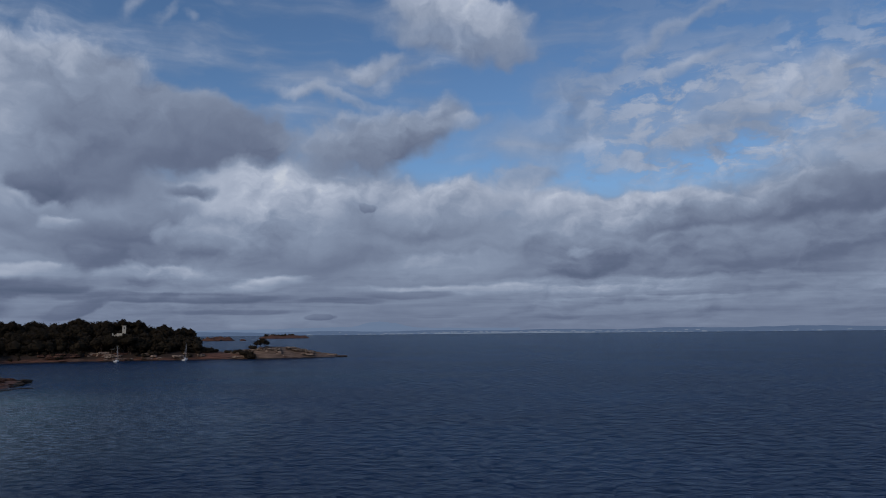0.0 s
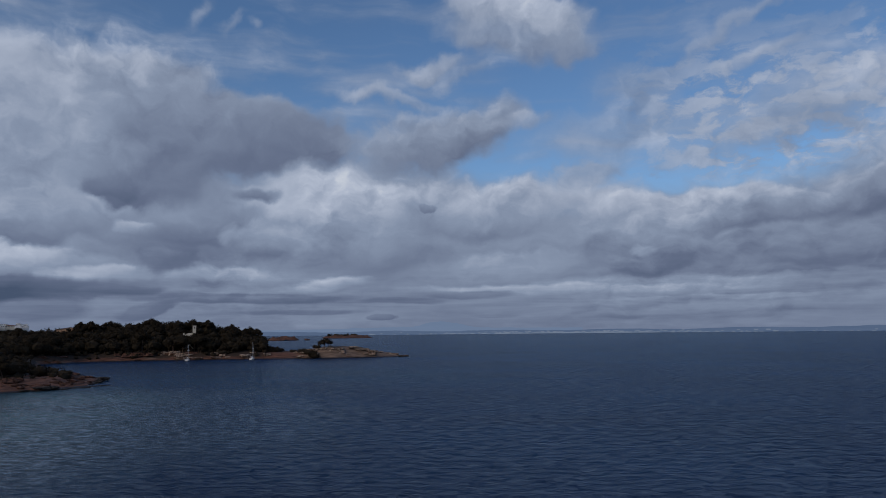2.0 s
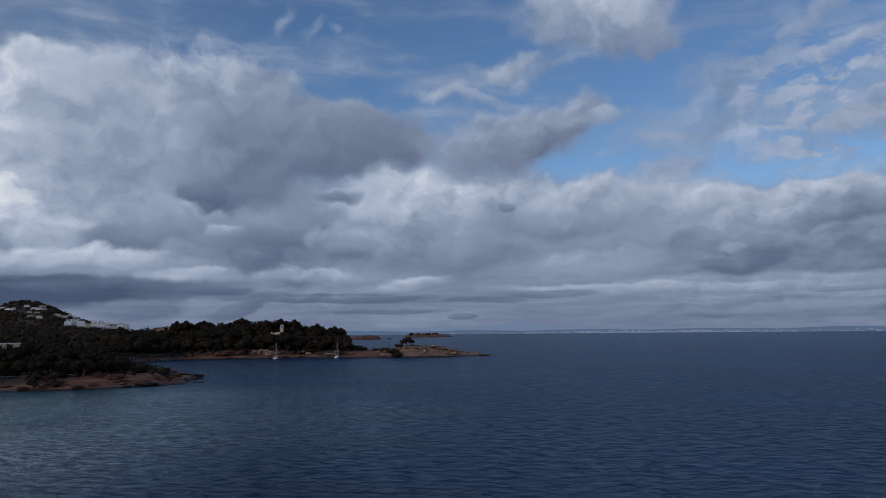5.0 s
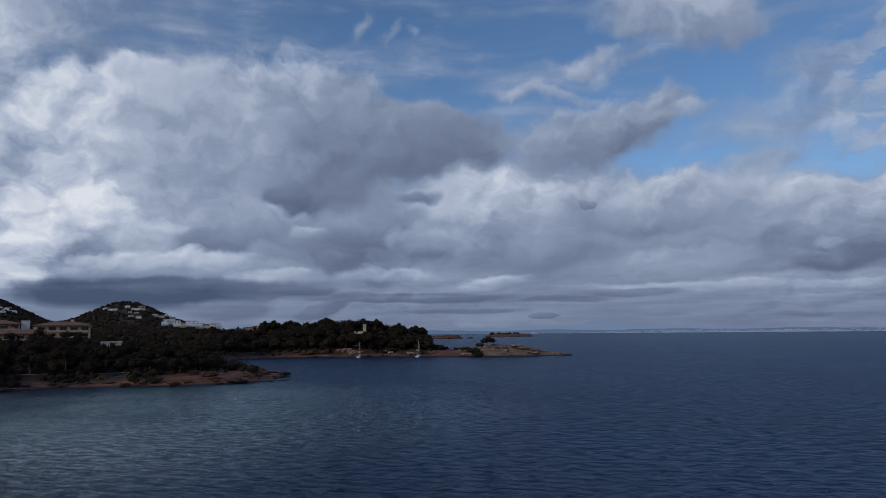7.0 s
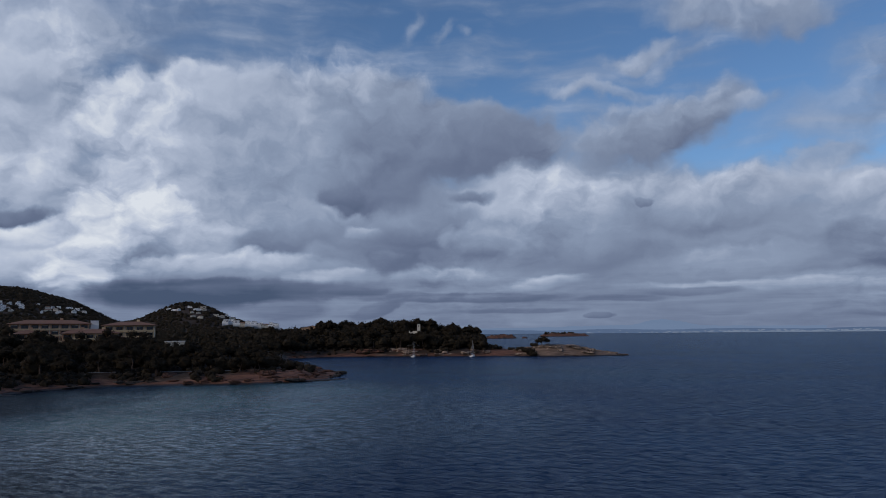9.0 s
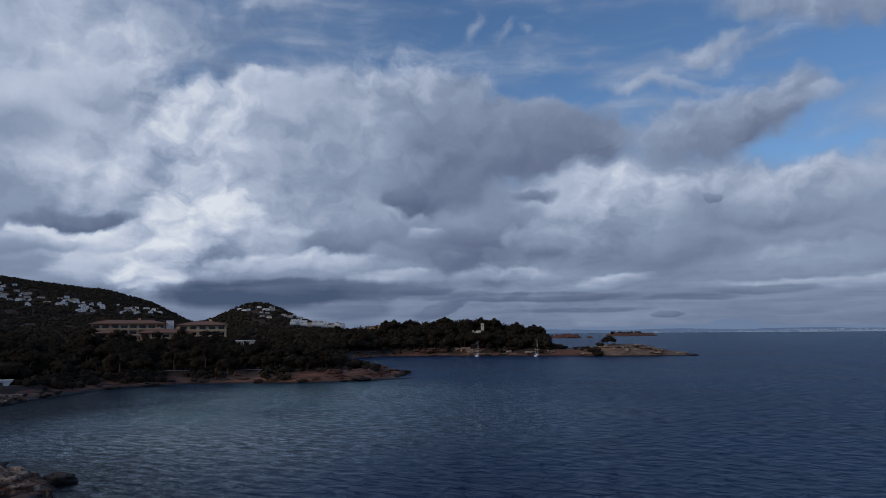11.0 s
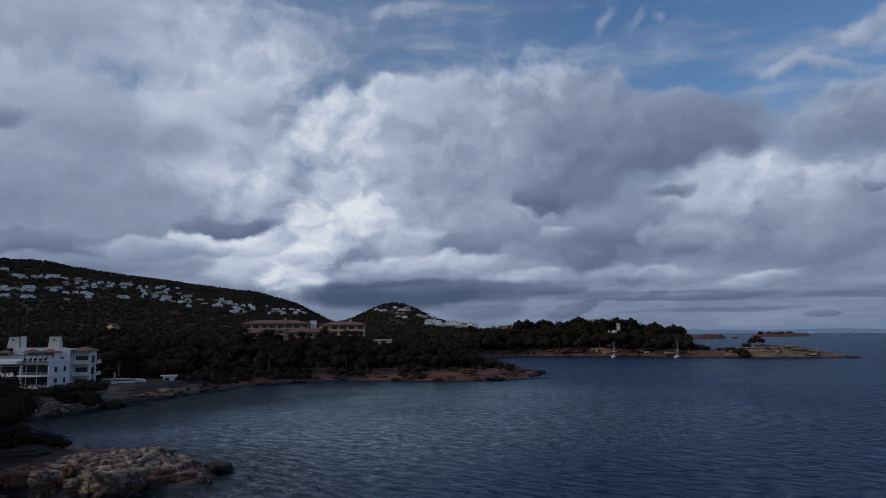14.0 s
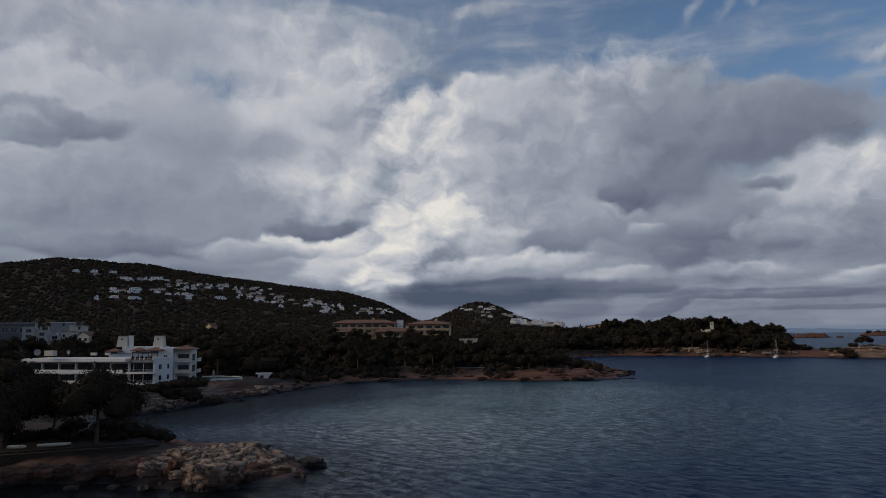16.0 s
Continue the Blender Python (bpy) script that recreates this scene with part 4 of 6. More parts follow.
def roof_garden():
    """A slatted pergola and tubs of shrubs on the end of the long block's roof."""
    x, y = polar(68.3, 229)
    on = pose(x, y, 12.36, 0, 0, 36.9)
    frame_ = tagged(new("pergola"), "dark slatted pergola on the white roof terrace", "pergola")
    frame_.matrix_basis = on
    for px in (-6.8, -3.6, -0.6):
        for py in (2.0, 5.2):
            block("post", SHUTTER, frame_, px - 0.07, px + 0.07, py - 0.07, py + 0.07, 0, 2.2, bevel=0)
    for py in (2.0, 5.2):
        block("beam", SHUTTER, frame_, -7.0, -0.4, py - 0.09, py + 0.09, 2.203, 2.4, bevel=0)
    for k in range(12):
        block("slat", WOOD, frame_, -6.95 + k * 0.57, -6.8 + k * 0.57, 1.7, 5.5, 2.403, 2.5, bevel=0)
    rng = np.random.default_rng(77)
    for k in range(5):
        tub = tagged(new("planter"), "clay tub with a dark shrub on the roof terrace", "planter", "tubs on the roof terrace")
        tub.matrix_basis = on @ pose(-6.6 + k * 1.45, 1.75, 0)
        block("tub", TILE, tub, -0.35, 0.35, -0.25, 0.25, 0, 0.5, bevel=0.04)
        lobes = [((0.22 * math.cos(i * 2.4), 0.16 * math.sin(i * 2.4), 0.75 + 0.25 * rng.random()), 0.36) for i in range(4)]
        verts, faces = foliage(rng, lobes, 130, 0.16)
        cores(rng, lobes, verts, faces, 0.85)
        part_from("leaves", from_arrays("leaves", verts, faces), SCRUB, tub)


roof_garden()


def dish(x, y, z, r, turn):
    """A satellite dish on a short mast."""
    thing = tagged(new("satellite_dish"), "pale satellite dish on a flat roof", "antenna")
    thing.matrix_basis = pose(x, y, z, 0, 0, turn)
    bm = bmesh.new()
    rings = []
    for k in range(4):
        rr = r * k / 3 + 0.001
        rings.append([bm.verts.new((rr * math.cos(a * math.tau / 12), -0.25 * r * (rr / r) ** 2, 1.1 + rr * math.sin(a * math.tau / 12))) for a in range(12)])
    for p, q in zip(rings, rings[1:]):
        for a in range(12):
            bm.faces.new((p[a], p[(a + 1) % 12], q[(a + 1) % 12], q[a]))
    bmesh.ops.solidify(bm, geom=bm.faces[:], thickness=0.05)
    part("bowl", bm, METAL, thing)
    bm = bmesh.new()
    tube(bm, [(0, 0.15, 0), (0, 0.15, 1.1)], [0.06, 0.05], 6)
    part("mast", bm, METAL, thing)
    bm = bmesh.new()
    tube(bm, [(0, 0, 0.9), (0, -0.7 * r, 1.15)], [0.025, 0.02], 5)
    part("arm", bm, METAL, thing)


a, b = polar(75.5, 246)
dish(a, b, 13.9, 0.95, 60)
a, b = polar(73.6, 243)
dish(a, b, 13.9, 0.6, 40)


def roof_box(azimuth, far, z, w, d, h, label, turn=36.9):
    x, y = polar(azimuth, far)
    thing = tagged(new("roof_unit"), label, "roof box", "boxes on the flat roof")
    thing.matrix_basis = pose(x, y, z, 0, 0, turn)
    block("casing", CREAM, thing, -w / 2, w / 2, -d / 2, d / 2, 0, h, bevel=0.05)
    block("lid", SLAB, thing, -w / 2 - 0.06, w / 2 + 0.06, -d / 2 - 0.06, d / 2 + 0.06, h, h + 0.08)


roof_box(74.7, 246, 13.9, 2.8, 2, 1.5, "pale plant box on the flat roof")
roof_box(72.0, 241, 13.9, 1.6, 1.0, 0.8, "small grey cooling unit on the flat roof")
roof_box(71.1, 240, 13.9, 1.2, 1.0, 0.7, "small grey cooling unit on the flat roof")


def hotel_wing(azimuth, far, base, turn, wide, deep, floors, tone, label):
    house = tagged(new("hotel_building"), label, "building", "hotel wings")
    x, y = polar(azimuth, far)
    house.matrix_basis = pose(x, y, base, 0, 0, turn)
    h = 3.3
    block("wall", tone, house, -wide / 2, wide / 2, 0, deep, -3, floors * h)
    hip_roof("roof", TILE, house, -wide / 2, wide / 2, -1.4, deep, floors * h + 0.003, 2.3, 1.3, "brown clay-tiled hipped roof")
    bays = int(wide / 4.6)
    for f in range(floors):
        z = f * h
        block("balcony", tone, house, -wide / 2 + 0.5, wide / 2 - 0.5, -1.5, -0.01, z - 0.15, z + 0.05, bevel=0.02)
        block("parapet", PALE_OCHRE, house, -wide / 2 + 0.5, wide / 2 - 0.5, -1.52, -1.38, z + 0.055, z + 0.9, bevel=0.02, label="pale balcony front")
        for k in range(bays):
            c = -wide / 2 + (k + 0.5) * wide / bays
            window(house, c, z + 0.1, 3.1, 2.5, 0.0, frame_mat=WOOD)
            block("pillar", CREAM, house, c + wide / bays / 2 - 0.22, c + wide / bays / 2 + 0.05, -1.36, -1.1, z + 0.055, z + h - 0.16, bevel=0.01)
            if (k + f) % 3 == 0:
                block("awning", CREAM, house, c - 1.3, c + 1.3, -1.3, -0.02, z + 2.45, z + 2.6, bevel=0)
        for k in range(2):
            window(house, 2.5 + k * 5, z + 0.6, 1.4, 1.6, 0, frame_mat=WOOD, side=wide / 2 + 0.003)
    block("chimney", tone, house, wide * 0.12, wide * 0.12 + 1.6, deep * 0.45, deep * 0.45 + 1.4, floors * h + 1, floors * h + 3.4)
    return house


hotel_wing(52.5, 444, 12.5, 52, 38, 13, 4, OCHRE, "ochre four-storey hotel wing with a brown hipped roof among pines")
hotel_wing(47.4, 440, 11.5, 44, 26, 14, 4, PALE_OCHRE, "pale ochre hotel wing with balconies and a tiled roof")
hotel_wing(49.6, 426, 10.5, 48, 22, 10, 3, PALE_OCHRE, "lower yellow hotel wing with terraces in front")
hotel_wing(50.8, 428, 10.5, 50, 14, 8, 3, OCHRE, "lower ochre hotel wing half hidden by pines")
hotel_wing(53.9, 425, 10.5, 56, 10, 8, 3, OCHRE, "short ochre hotel wing stepped out in front")
hotel_wing(48.1, 421, 10.0, 42, 12, 8, 2, PALE_OCHRE, "low pale hotel wing with a terrace in front")
roof = tagged(new("stair_tower"), "white square tower beside the hotel roofs", "tower")
a, b = polar(49.7, 446)
roof.matrix_basis = pose(a, b, 9, 0, 0, 48)
block("wall", PLASTER, roof, -2, 2, -2, 2, 0, 18.4)
block("cap", SLAB, roof, -2.2, 2.2, -2.2, 2.2, 18.4, 18.7)


def villa(seed, tone, flat=True, w=14, d=10, floors=2, label="white flat-roofed villa on the wooded hillside", group="villas on the hillside"):
    """A small villa of stepped blocks, with windows, terraces and a roof."""
    rng = np.random.default_rng(seed)
    house = tagged(new("villa"), label, "house", group)
    h = 3.1
    for k in range(floors):
        s = 1 - 0.22 * k
        off = (rng.random() - 0.5) * w * 0.2 * k
        block("wall", tone, house, off - w * s / 2, off + w * s / 2, 2.5 * k, d, k * h - (7 if k == 0 else 0), (k + 1) * h, bevel=0)
        block("terrace", tone, house, off - w * s / 2 - 0.4, off + w * s / 2 + 0.4, 2.5 * k - 1.6, 2.5 * k - 0.01, k * h - (5 if k == 0 else 0.3), k * h + 0.1, bevel=0)
        n = max(2, int(w * s / 3.6))
        for i in range(n):
            c = off - w * s / 2 + (i + 0.5) * w * s / n
            block("window", GLASS, house, c - 0.8, c + 0.8, 2.5 * k - 0.06, 2.5 * k - 0.004, k * h + 0.6, k * h + 2.4, bevel=0)
    if flat:
        s = 1 - 0.22 * (floors - 1)
        block("roof", tone, house, off - w * s / 2 - 0.3, off + w * s / 2 + 0.3, 2.5 * (floors - 1) - 0.7, d + 0.3, floors * h + 0.003, floors * h + 0.45, bevel=0)
    else:
        s = 1 - 0.22 * (floors - 1)
        hip_roof("roof", TILE, house, off - w * s / 2, off + w * s / 2, 2.5 * (floors - 1), d, floors * h + 0.003, 2.0, 0.6)
    return house


VILLAS = [villa(1, WHITEWASH, True, 20, 10, 2), villa(2, CREAM, False, 18, 9, 2, "cream villa with a clay roof on the wooded hillside"), villa(3, WHITEWASH, True, 27, 9, 2), villa(4, WHITEWASH, True, 15, 9, 3, "tall white stepped villa on the wooded hillside"),
          villa(5, CREAM, False, 24, 9, 1, "low cream villa with a clay roof on the wooded hillside")]
used_villas = set()


def sight(azimuth, up):
    """The place where a line of sight from the drone first meets the hillside."""
    f = np.arange(620, 2300, 6.0)
    x, y = -f * math.sin(radians(azimuth)), f * math.cos(radians(azimuth))
    z = height(x, y)
    hit = np.nonzero(z >= EYE + f * math.tan(radians(up)))[0]
    k = hit[0] if len(hit) else int(np.argmax(z / f))
    return float(x[k]), float(y[k]), float(z[k]), float(f[k])


BUILT = []


def hamlet(seed, azimuth, up, wide, high, count, lo=0.4, hi=0.68, kinds=(0, 1, 2, 3, 4)):
    rng = np.random.default_rng(seed)
    for _ in range(count):
        a, e = azimuth + wide * (rng.random() - 0.5) * 2, up + high * (rng.random() - 0.5) * 2
        x, y, z, far = sight(a, e)
        if any((x - q) ** 2 + (y - r) ** 2 < 10 ** 2 for q, r in BUILT):
            continue
        BUILT.append((x, y))
        CLEAR.append((x - 4 * x / far, y - 4 * y / far, 8.5))
        k = kinds[int(rng.integers(len(kinds)))]
        s = lo + (hi - lo) * rng.random()
        m = pose(x, y, z + 2.2, 0, 0, a + 30 * (rng.random() - 0.5))
        if k in used_villas:
            made = copy_thing(VILLAS[k], m)
        else:
            used_villas.add(k)
            made = VILLAS[k]
            made.matrix_basis = m
        made.scale = (s * (0.8 + 0.7 * rng.random()), s, s * (0.75 + 0.25 * rng.random()))


hamlet(1, 72.2, 4.35, 1.3, 0.10, 9, 0.38, 0.6)
hamlet(2, 68.4, 3.95, 2.2, 0.10, 18, 0.38, 0.6)
hamlet(3, 69.4, 3.10, 1.7, 0.16, 16, 0.38, 0.6)
hamlet(4, 65.0, 3.45, 2.4, 0.24, 36, 0.32, 0.5)
hamlet(5, 66.6, 2.85, 1.0, 0.06, 7, 0.32, 0.5)
hamlet(6, 61.0, 3.1, 1.5, 0.30, 20, 0.34, 0.54, kinds=(0, 3, 3, 4))
hamlet(7, 60.8, 2.5, 2.2, 0.28, 14, 0.32, 0.5)
hamlet(8, 57.3, 2.2, 2.0, 0.30, 18, 0.32, 0.5)
hamlet(9, 54.0, 1.85, 2.0, 0.32, 18, 0.32, 0.5)
hamlet(10, 51.6, 1.6, 1.6, 0.26, 16, 0.32, 0.5)
hamlet(11, 43.4, 1.75, 1.4, 0.14, 18, 0.28, 0.42, (0, 2, 4, 0))
hamlet(12, 41.6, 1.3, 1.8, 0.24, 18, 0.26, 0.42, (0, 2, 4, 1))
hamlet(13, 66.5, 2.4, 6.0, 0.30, 8, 0.4, 0.6)
# a long white row above the trees at the foot of the hill
for k in range(10):
    a = 40.75 - 0.42 * k
    x, y = polar(a, 1080 + 9 * math.sin(k * 2.3))
    top = EYE + 1080 * math.tan(radians(1.04 - 0.035 * k + 0.06 * math.sin(k * 1.7)))
    made = copy_thing(VILLAS[(0, 2, 0, 4, 2, 0, 2, 4, 0, 2)[k]], pose(x, y, top - 4.2, 0, 0, a + 9 * math.sin(k * 3.1)))
    made.scale = (0.42 + 0.1 * math.sin(k * 1.3), 0.7, 0.62)


# white render darkened to carry the shade on the stepped house
SHADED_WHITE = plain("shaded_white_render", (0.46, 0.44, 0.41), 0.9, 0.15, 0.4)


def terraced_house():
    """White stepped house above the wood, with chimneys and balconies."""
    house = tagged(new("terraced_house"), "white stepped house with chimneys rising above dark trees", "house")
    x, y = polar(74.7, 372)
    house.matrix_basis = pose(x, y, 11.0, 0, 0, 66)
    house.scale = (0.74, 0.8, 0.8)
    steps = ((-16, -9, 15.5), (-8.99, -2, 13.6), (-1.99, 4.5, 11.6))
    for k, (x0, x1, z) in enumerate(steps):
        block("wall", SHADED_WHITE, house, x0, x1, k * 1.2, 11, -5, z, label="white rendered wall")
        block("parapet", SHADED_WHITE, house, x0 - 0.1, x1 + 0.05, k * 1.2 - 0.15, k * 1.2 - 0.003, z - 0.6, z + 0.5)
        for f in range(3):
            window(house, (x0 + x1) / 2, z - 2.6 - f * 3.1, 2.6, 1.7, k * 1.2, frame_mat=SHADED_WHITE)
    for c, z in ((-10, 15.5), (-7.5, 13.6), (-3, 13.6), (2.6, 11.6)):
        stack = block("chimney", SHADED_WHITE, house, c, c + 1.3, 4, 5.2, z, z + 2.3, top=0.9)
        block("cap", SLAB, stack, c - 0.1, c + 1.4, 3.9, 5.3, z + 2.3, z + 2.5)
    for f in range(3):
        block("balcony", SHADED_WHITE, house, 4.52, 9.0, 2.5, 8, 0.5 + f * 3.3, 1.6 + f * 3.3)
        block("glazed_door", SHUTTER, house, 4.52, 4.6, 3, 7, 1.61 + f * 3.3, 3.7 + f * 3.3, bevel=0)


terraced_house()
DULL = plain("stained_concrete", (0.16, 0.155, 0.15), 0.9, 0.25, 0.3)
house = tagged(new("flat_building"), "long grey flat-roofed building among the pines", "building")
x, y = polar(77.4, 400)
house.matrix_basis = pose(x, y, 11, 0, 0, 78)
block("wall", DULL, house, -14, 12, 0, 9, -4, 14.6)
block("roof", SLAB, house, -14.6, 12.6, -0.8, 9.6, 14.603, 15.1)
for k in range(7):
    window(house, -11.5 + k * 3.6, 10.5, 2.4, 2.0, 0, frame_mat=METAL)


def cottage(azimuth, far, z, w, d, h, turn, tone, label, rise=2.2):
    house = tagged(new("cottage"), label, "house")
    x, y = polar(azimuth, far)
    house.matrix_basis = pose(x, y, z, 0, 0, turn)
    block("wall", tone, house, -w / 2, w / 2, 0, d, -4, h)
    bm = bmesh.new()
    o = 0.5
    for s in (0, 1):
        pts = [(-w / 2 - o, -o, h), (0, -o, h + rise), (0, d + o, h + rise), (-w / 2 - o, d + o, h)]
        if s:
            pts = [(-p[0], p[1], p[2]) for p in pts][::-1]
        lo, hi = [bm.verts.new(p) for p in pts], [bm.verts.new((p[0], p[1], p[2] + 0.2)) for p in pts]
        bm.faces.new(hi)
        bm.faces.new(lo[::-1])
        for k in range(4):
            bm.faces.new((lo[k], lo[(k + 1) % 4], hi[(k + 1) % 4], hi[k]))
    part("roof", bm, TILE, house, "clay-tiled gable roof")
    for y0 in (0.02, d - 0.22):
        bm = bmesh.new()
        f = [bm.verts.new((px, y0, pz)) for px, pz in ((-w / 2, h), (w / 2, h), (0, h + rise))]
        b = [bm.verts.new((v.co.x, y0 + 0.2, v.co.z)) for v in f]
        bm.faces.new(f), bm.faces.new(b[::-1])
        for k in range(3):
            bm.faces.new((f[k], b[k], b[(k + 1) % 3], f[(k + 1) % 3]))
        part("gable", bm, tone, house)
    for s in (-1, 1):
        window(house, s * w * 0.24, h - 2.3, 1.1, 1.3, 0.0, frame_mat=WOOD)
    return house


cottage(72.75, 400, 12.2, 6.0, 8, 7.2, 40, CREAM, "cream cottage with a pale gabled roof above the wood")
cottage(73.6, 470, 12, 12, 8, 9.3, 80, CREAM, "low pale-roofed house among the trees", 0.9)
cottage(64.27, 560, 16, 5.4, 6, 9.4, 20, PALE_OCHRE, "cream house with a red roof peeping over pines", 2.4)
cottage(22.95, 603, 3.4, 5.5, 5, 2.6, 20, CREAM, "small pale beach house under the pines", 0.9)
cottage(34.2, 668, 13.0, 20, 9, 11.0, 34, OCHRE, "long low house with a clay roof over the treetops", 2.0)


def lookout():
    """A pale house with a stepped gable and a square tower, among the pines."""
    house = tagged(new("tower_house"), "pale stone house with a square tower rising from the pine wood", "house")
    x, y = polar(25.93, 604)
    house.matrix_basis = pose(x, y, 12.0, 0, 0, 26)
    tower = block("tower", CREAM, house, -0.9, 1.7, 0, 4, -4, 14.0, bevel=0.05)
    block("cap", CREAM, tower, -1.1, 1.9, -0.3, 4.3, 14.0, 14.3)
    block("opening", SHUTTER, tower, 0.0, 0.7, -0.06, -0.004, 11.8, 13.2, bevel=0)
    for x0, x1, z in ((-9.6, -8.7, 5.0), (-8.69, -7.9, 6.4), (-7.89, -7.0, 8.6), (-6.99, -5.9, 7.2), (-5.89, -4.7, 7.6), (-4.69, -0.91, 8.4)):
        block("gable_wall", CREAM, house, x0, x1, 0.5, 6, -4, z, bevel=0.05)
    window(house, -6.8, 3.0, 1.6, 1.6, 0.5, frame_mat=WOOD)
    return house


lookout()


def garden():
    """The lawn above the shore, held by a white wall with rounded copings."""
    lawn = tagged(new("lawn_terrace"), "small lawn held by a low white garden wall", "garden")
    x, y = polar(63.9, 260)
    lawn.matrix_basis = pose(x, y, 3.7, 0, 0, 68)
    lawn.scale = (1.2, 1.2, 1.0)
    block("bank", STONE, lawn, -9, 8, 0.3, 15, -3, 0.6)
    block("grass", LAWN, lawn, -9, 8, 0.3, 15, 0.604, 0.75, top=0.99)
    block("wall", PLASTER, lawn, -0.5, 8.3, -0.05, 0.28, -1.2, 1.15, label="white garden wall")
    block("wall", PLASTER, lawn, -9.3, -4, -0.6, -0.25, -0.6, 0.9, label="white garden wall")
    bm = bmesh.new()
    tube(bm, [(-4, -0.4, 0.9), (-3, -0.3, 0.7), (-2, -0.2, 0.5), (-0.5, 0.1, 0.5)], [0.22, 0.22, 0.22, 0.22], 6)
    tube(bm, [(8.2, 0.3, 1.15), (8.3, 4, 1.1), (7.2, 8, 1.1), (4, 12, 1.1), (-2, 12.6, 1.1)], [0.24, 0.24, 0.24, 0.24, 0.24], 6)
    part("coping", bm, PLASTER, lawn)
    bm = bmesh.new()
    tube(bm, [(1.0, 9, 0.7), (1.0, 9, 3.6)], [0.32, 0.26], 8)
    part("post", bm, SLAB, lawn, "grey stone post")


garden()


def gatehouse():
    hut = tagged(new("boat_house"), "small white boat house with a dark doorway by the shore", "hut")
    x, y = polar(60.0, 268)
    hut.matrix_basis = pose(x, y, 3.0, 0, 0, 56)
    hut.scale = (0.76, 0.76, 0.78)
    block("wall", PLASTER, hut, -3.6, -2.75, 0, 4, -1, 3.4, bevel=0.06)
    block("back_wall", PLASTER, hut, -2.745, -1.005, 1.2, 4, -1, 3.4, bevel=0)
    block("door", SHUTTER, hut, -2.74, -1.01, 1.1, 1.195, 0.0, 2.7, bevel=0)
    block("lintel", PLASTER, hut, -2.745, -1.005, 0, 1.19, 2.7, 3.4, bevel=0)
    block("roof", PLASTER, hut, -4.6, 2.6, -0.4, 4.3, 3.4, 3.75)
    bm = bmesh.new()
    face = [(-1.0, -1.0), (0.5, -1.0), (0.7, 0.6), (1.2, 1.9), (2.3, 3.0), (2.3, 3.395), (-1.0, 3.395)]
    f, b = [bm.verts.new((px, 0.1, pz)) for px, pz in face], [bm.verts.new((px, 3.8, pz)) for px, pz in face]
    bm.faces.new(f), bm.faces.new(b[::-1])
    for k in range(len(face)):
        bm.faces.new((f[k], b[k], b[(k + 1) % len(face)], f[(k + 1) % len(face)]))
    part("flared_buttress", bm, PLASTER, hut)


gatehouse()


# ---- small works in the woods ----
def light_mast(azimuth, far, top, label):
    """A tall thin mast with a small crossbar of floodlights."""
    x, y = polar(azimuth, far)
    z = height_at(x, y)
    mast = tagged(new("light_mast"), label, "mast", "masts behind the wood")
    mast.matrix_basis = pose(x, y, z, 0, 0, azimuth)
    bm = bmesh.new()
    tube(bm, [(0, 0, -0.5), (0, 0, top - z)], [0.13, 0.08], 6)
    part("pole", bm, STEEL, mast)
    block("crossbar", STEEL, mast, -1.0, 1.0, -0.08, 0.08, top - z - 0.3, top - z - 0.1, bevel=0)


light_mast(76.2, 600, 41, "thin grey mast standing over the dark wood")
for a, d in ((70.5, 640), (70.05, 660), (71.9, 640), (69.5, 650), (65.7, 640)):
    light_mast(a, d, 38 + 3 * math.sin(a * 5), "thin grey floodlight mast behind the trees")


def shed(azimuth, far, z, w, d, h, turn, tone, label):
    """A low flat-roofed shed with a door and a projecting roof slab."""
    x, y = polar(azimuth, far)
    hut = tagged(new("shed"), label, "shed")
    hut.matrix_basis = pose(x, y, z, 0, 0, turn)
    block("wall", tone, hut, -w / 2, w / 2, 0, d, -6, h)
    block("roof", PLASTER, hut, -w / 2 - 0.4, w / 2 + 0.4, -0.5, d + 0.4, h + 0.003, h + 0.35)
    block("door", SHUTTER, hut, -0.6, 0.6, -0.05, -0.003, 0.1, min(2.1, h - 0.2), bevel=0)


shed(74.0, 520, 25.5, 14, 6, 2.4, 70, SLAB, "low pale flat-roofed shed among trees")
shed(73.0, 500, 23.2, 10, 6, 2.2, 76, CREAM, "low cream shed with a white roof slab")
shed(44.3, 385, 13.6, 9, 4, 2.4, 40, CREAM, "low pale beach kiosk behind the headland pines")


def garden_wall(azimuth, far, z, w, turn, label):
    """A low rendered wall with a coping and end piers."""
    x, y = polar(azimuth, far)
    wall = tagged(new("garden_wall"), label, "wall", "low walls above the shore")
    wall.matrix_basis = pose(x, y, height_at(x, y) + z, 0, 0, turn)
    block("panel", STONE, wall, -w / 2, w / 2, 0, 0.3, -1.5, 0.7)
    block("coping", SLAB, wall, -w / 2 - 0.1, w / 2 + 0.1, -0.08, 0.38, 0.703, 0.85)
    for s in (-1, 1):
        block("pier", STONE, wall, s * w / 2 - 0.25, s * w / 2 + 0.25, -0.1, 0.4, -1.5, 0.702)


garden_wall(44.1, 318, 0.2, 13, 40, "long low grey garden wall above the headland")
garden_wall(40.6, 318, 0.2, 6, 38, "short low grey wall under the headland pines")
garden_wall(49.2, 322, 0.2, 11, 46, "low grey wall in front of the dark wood")

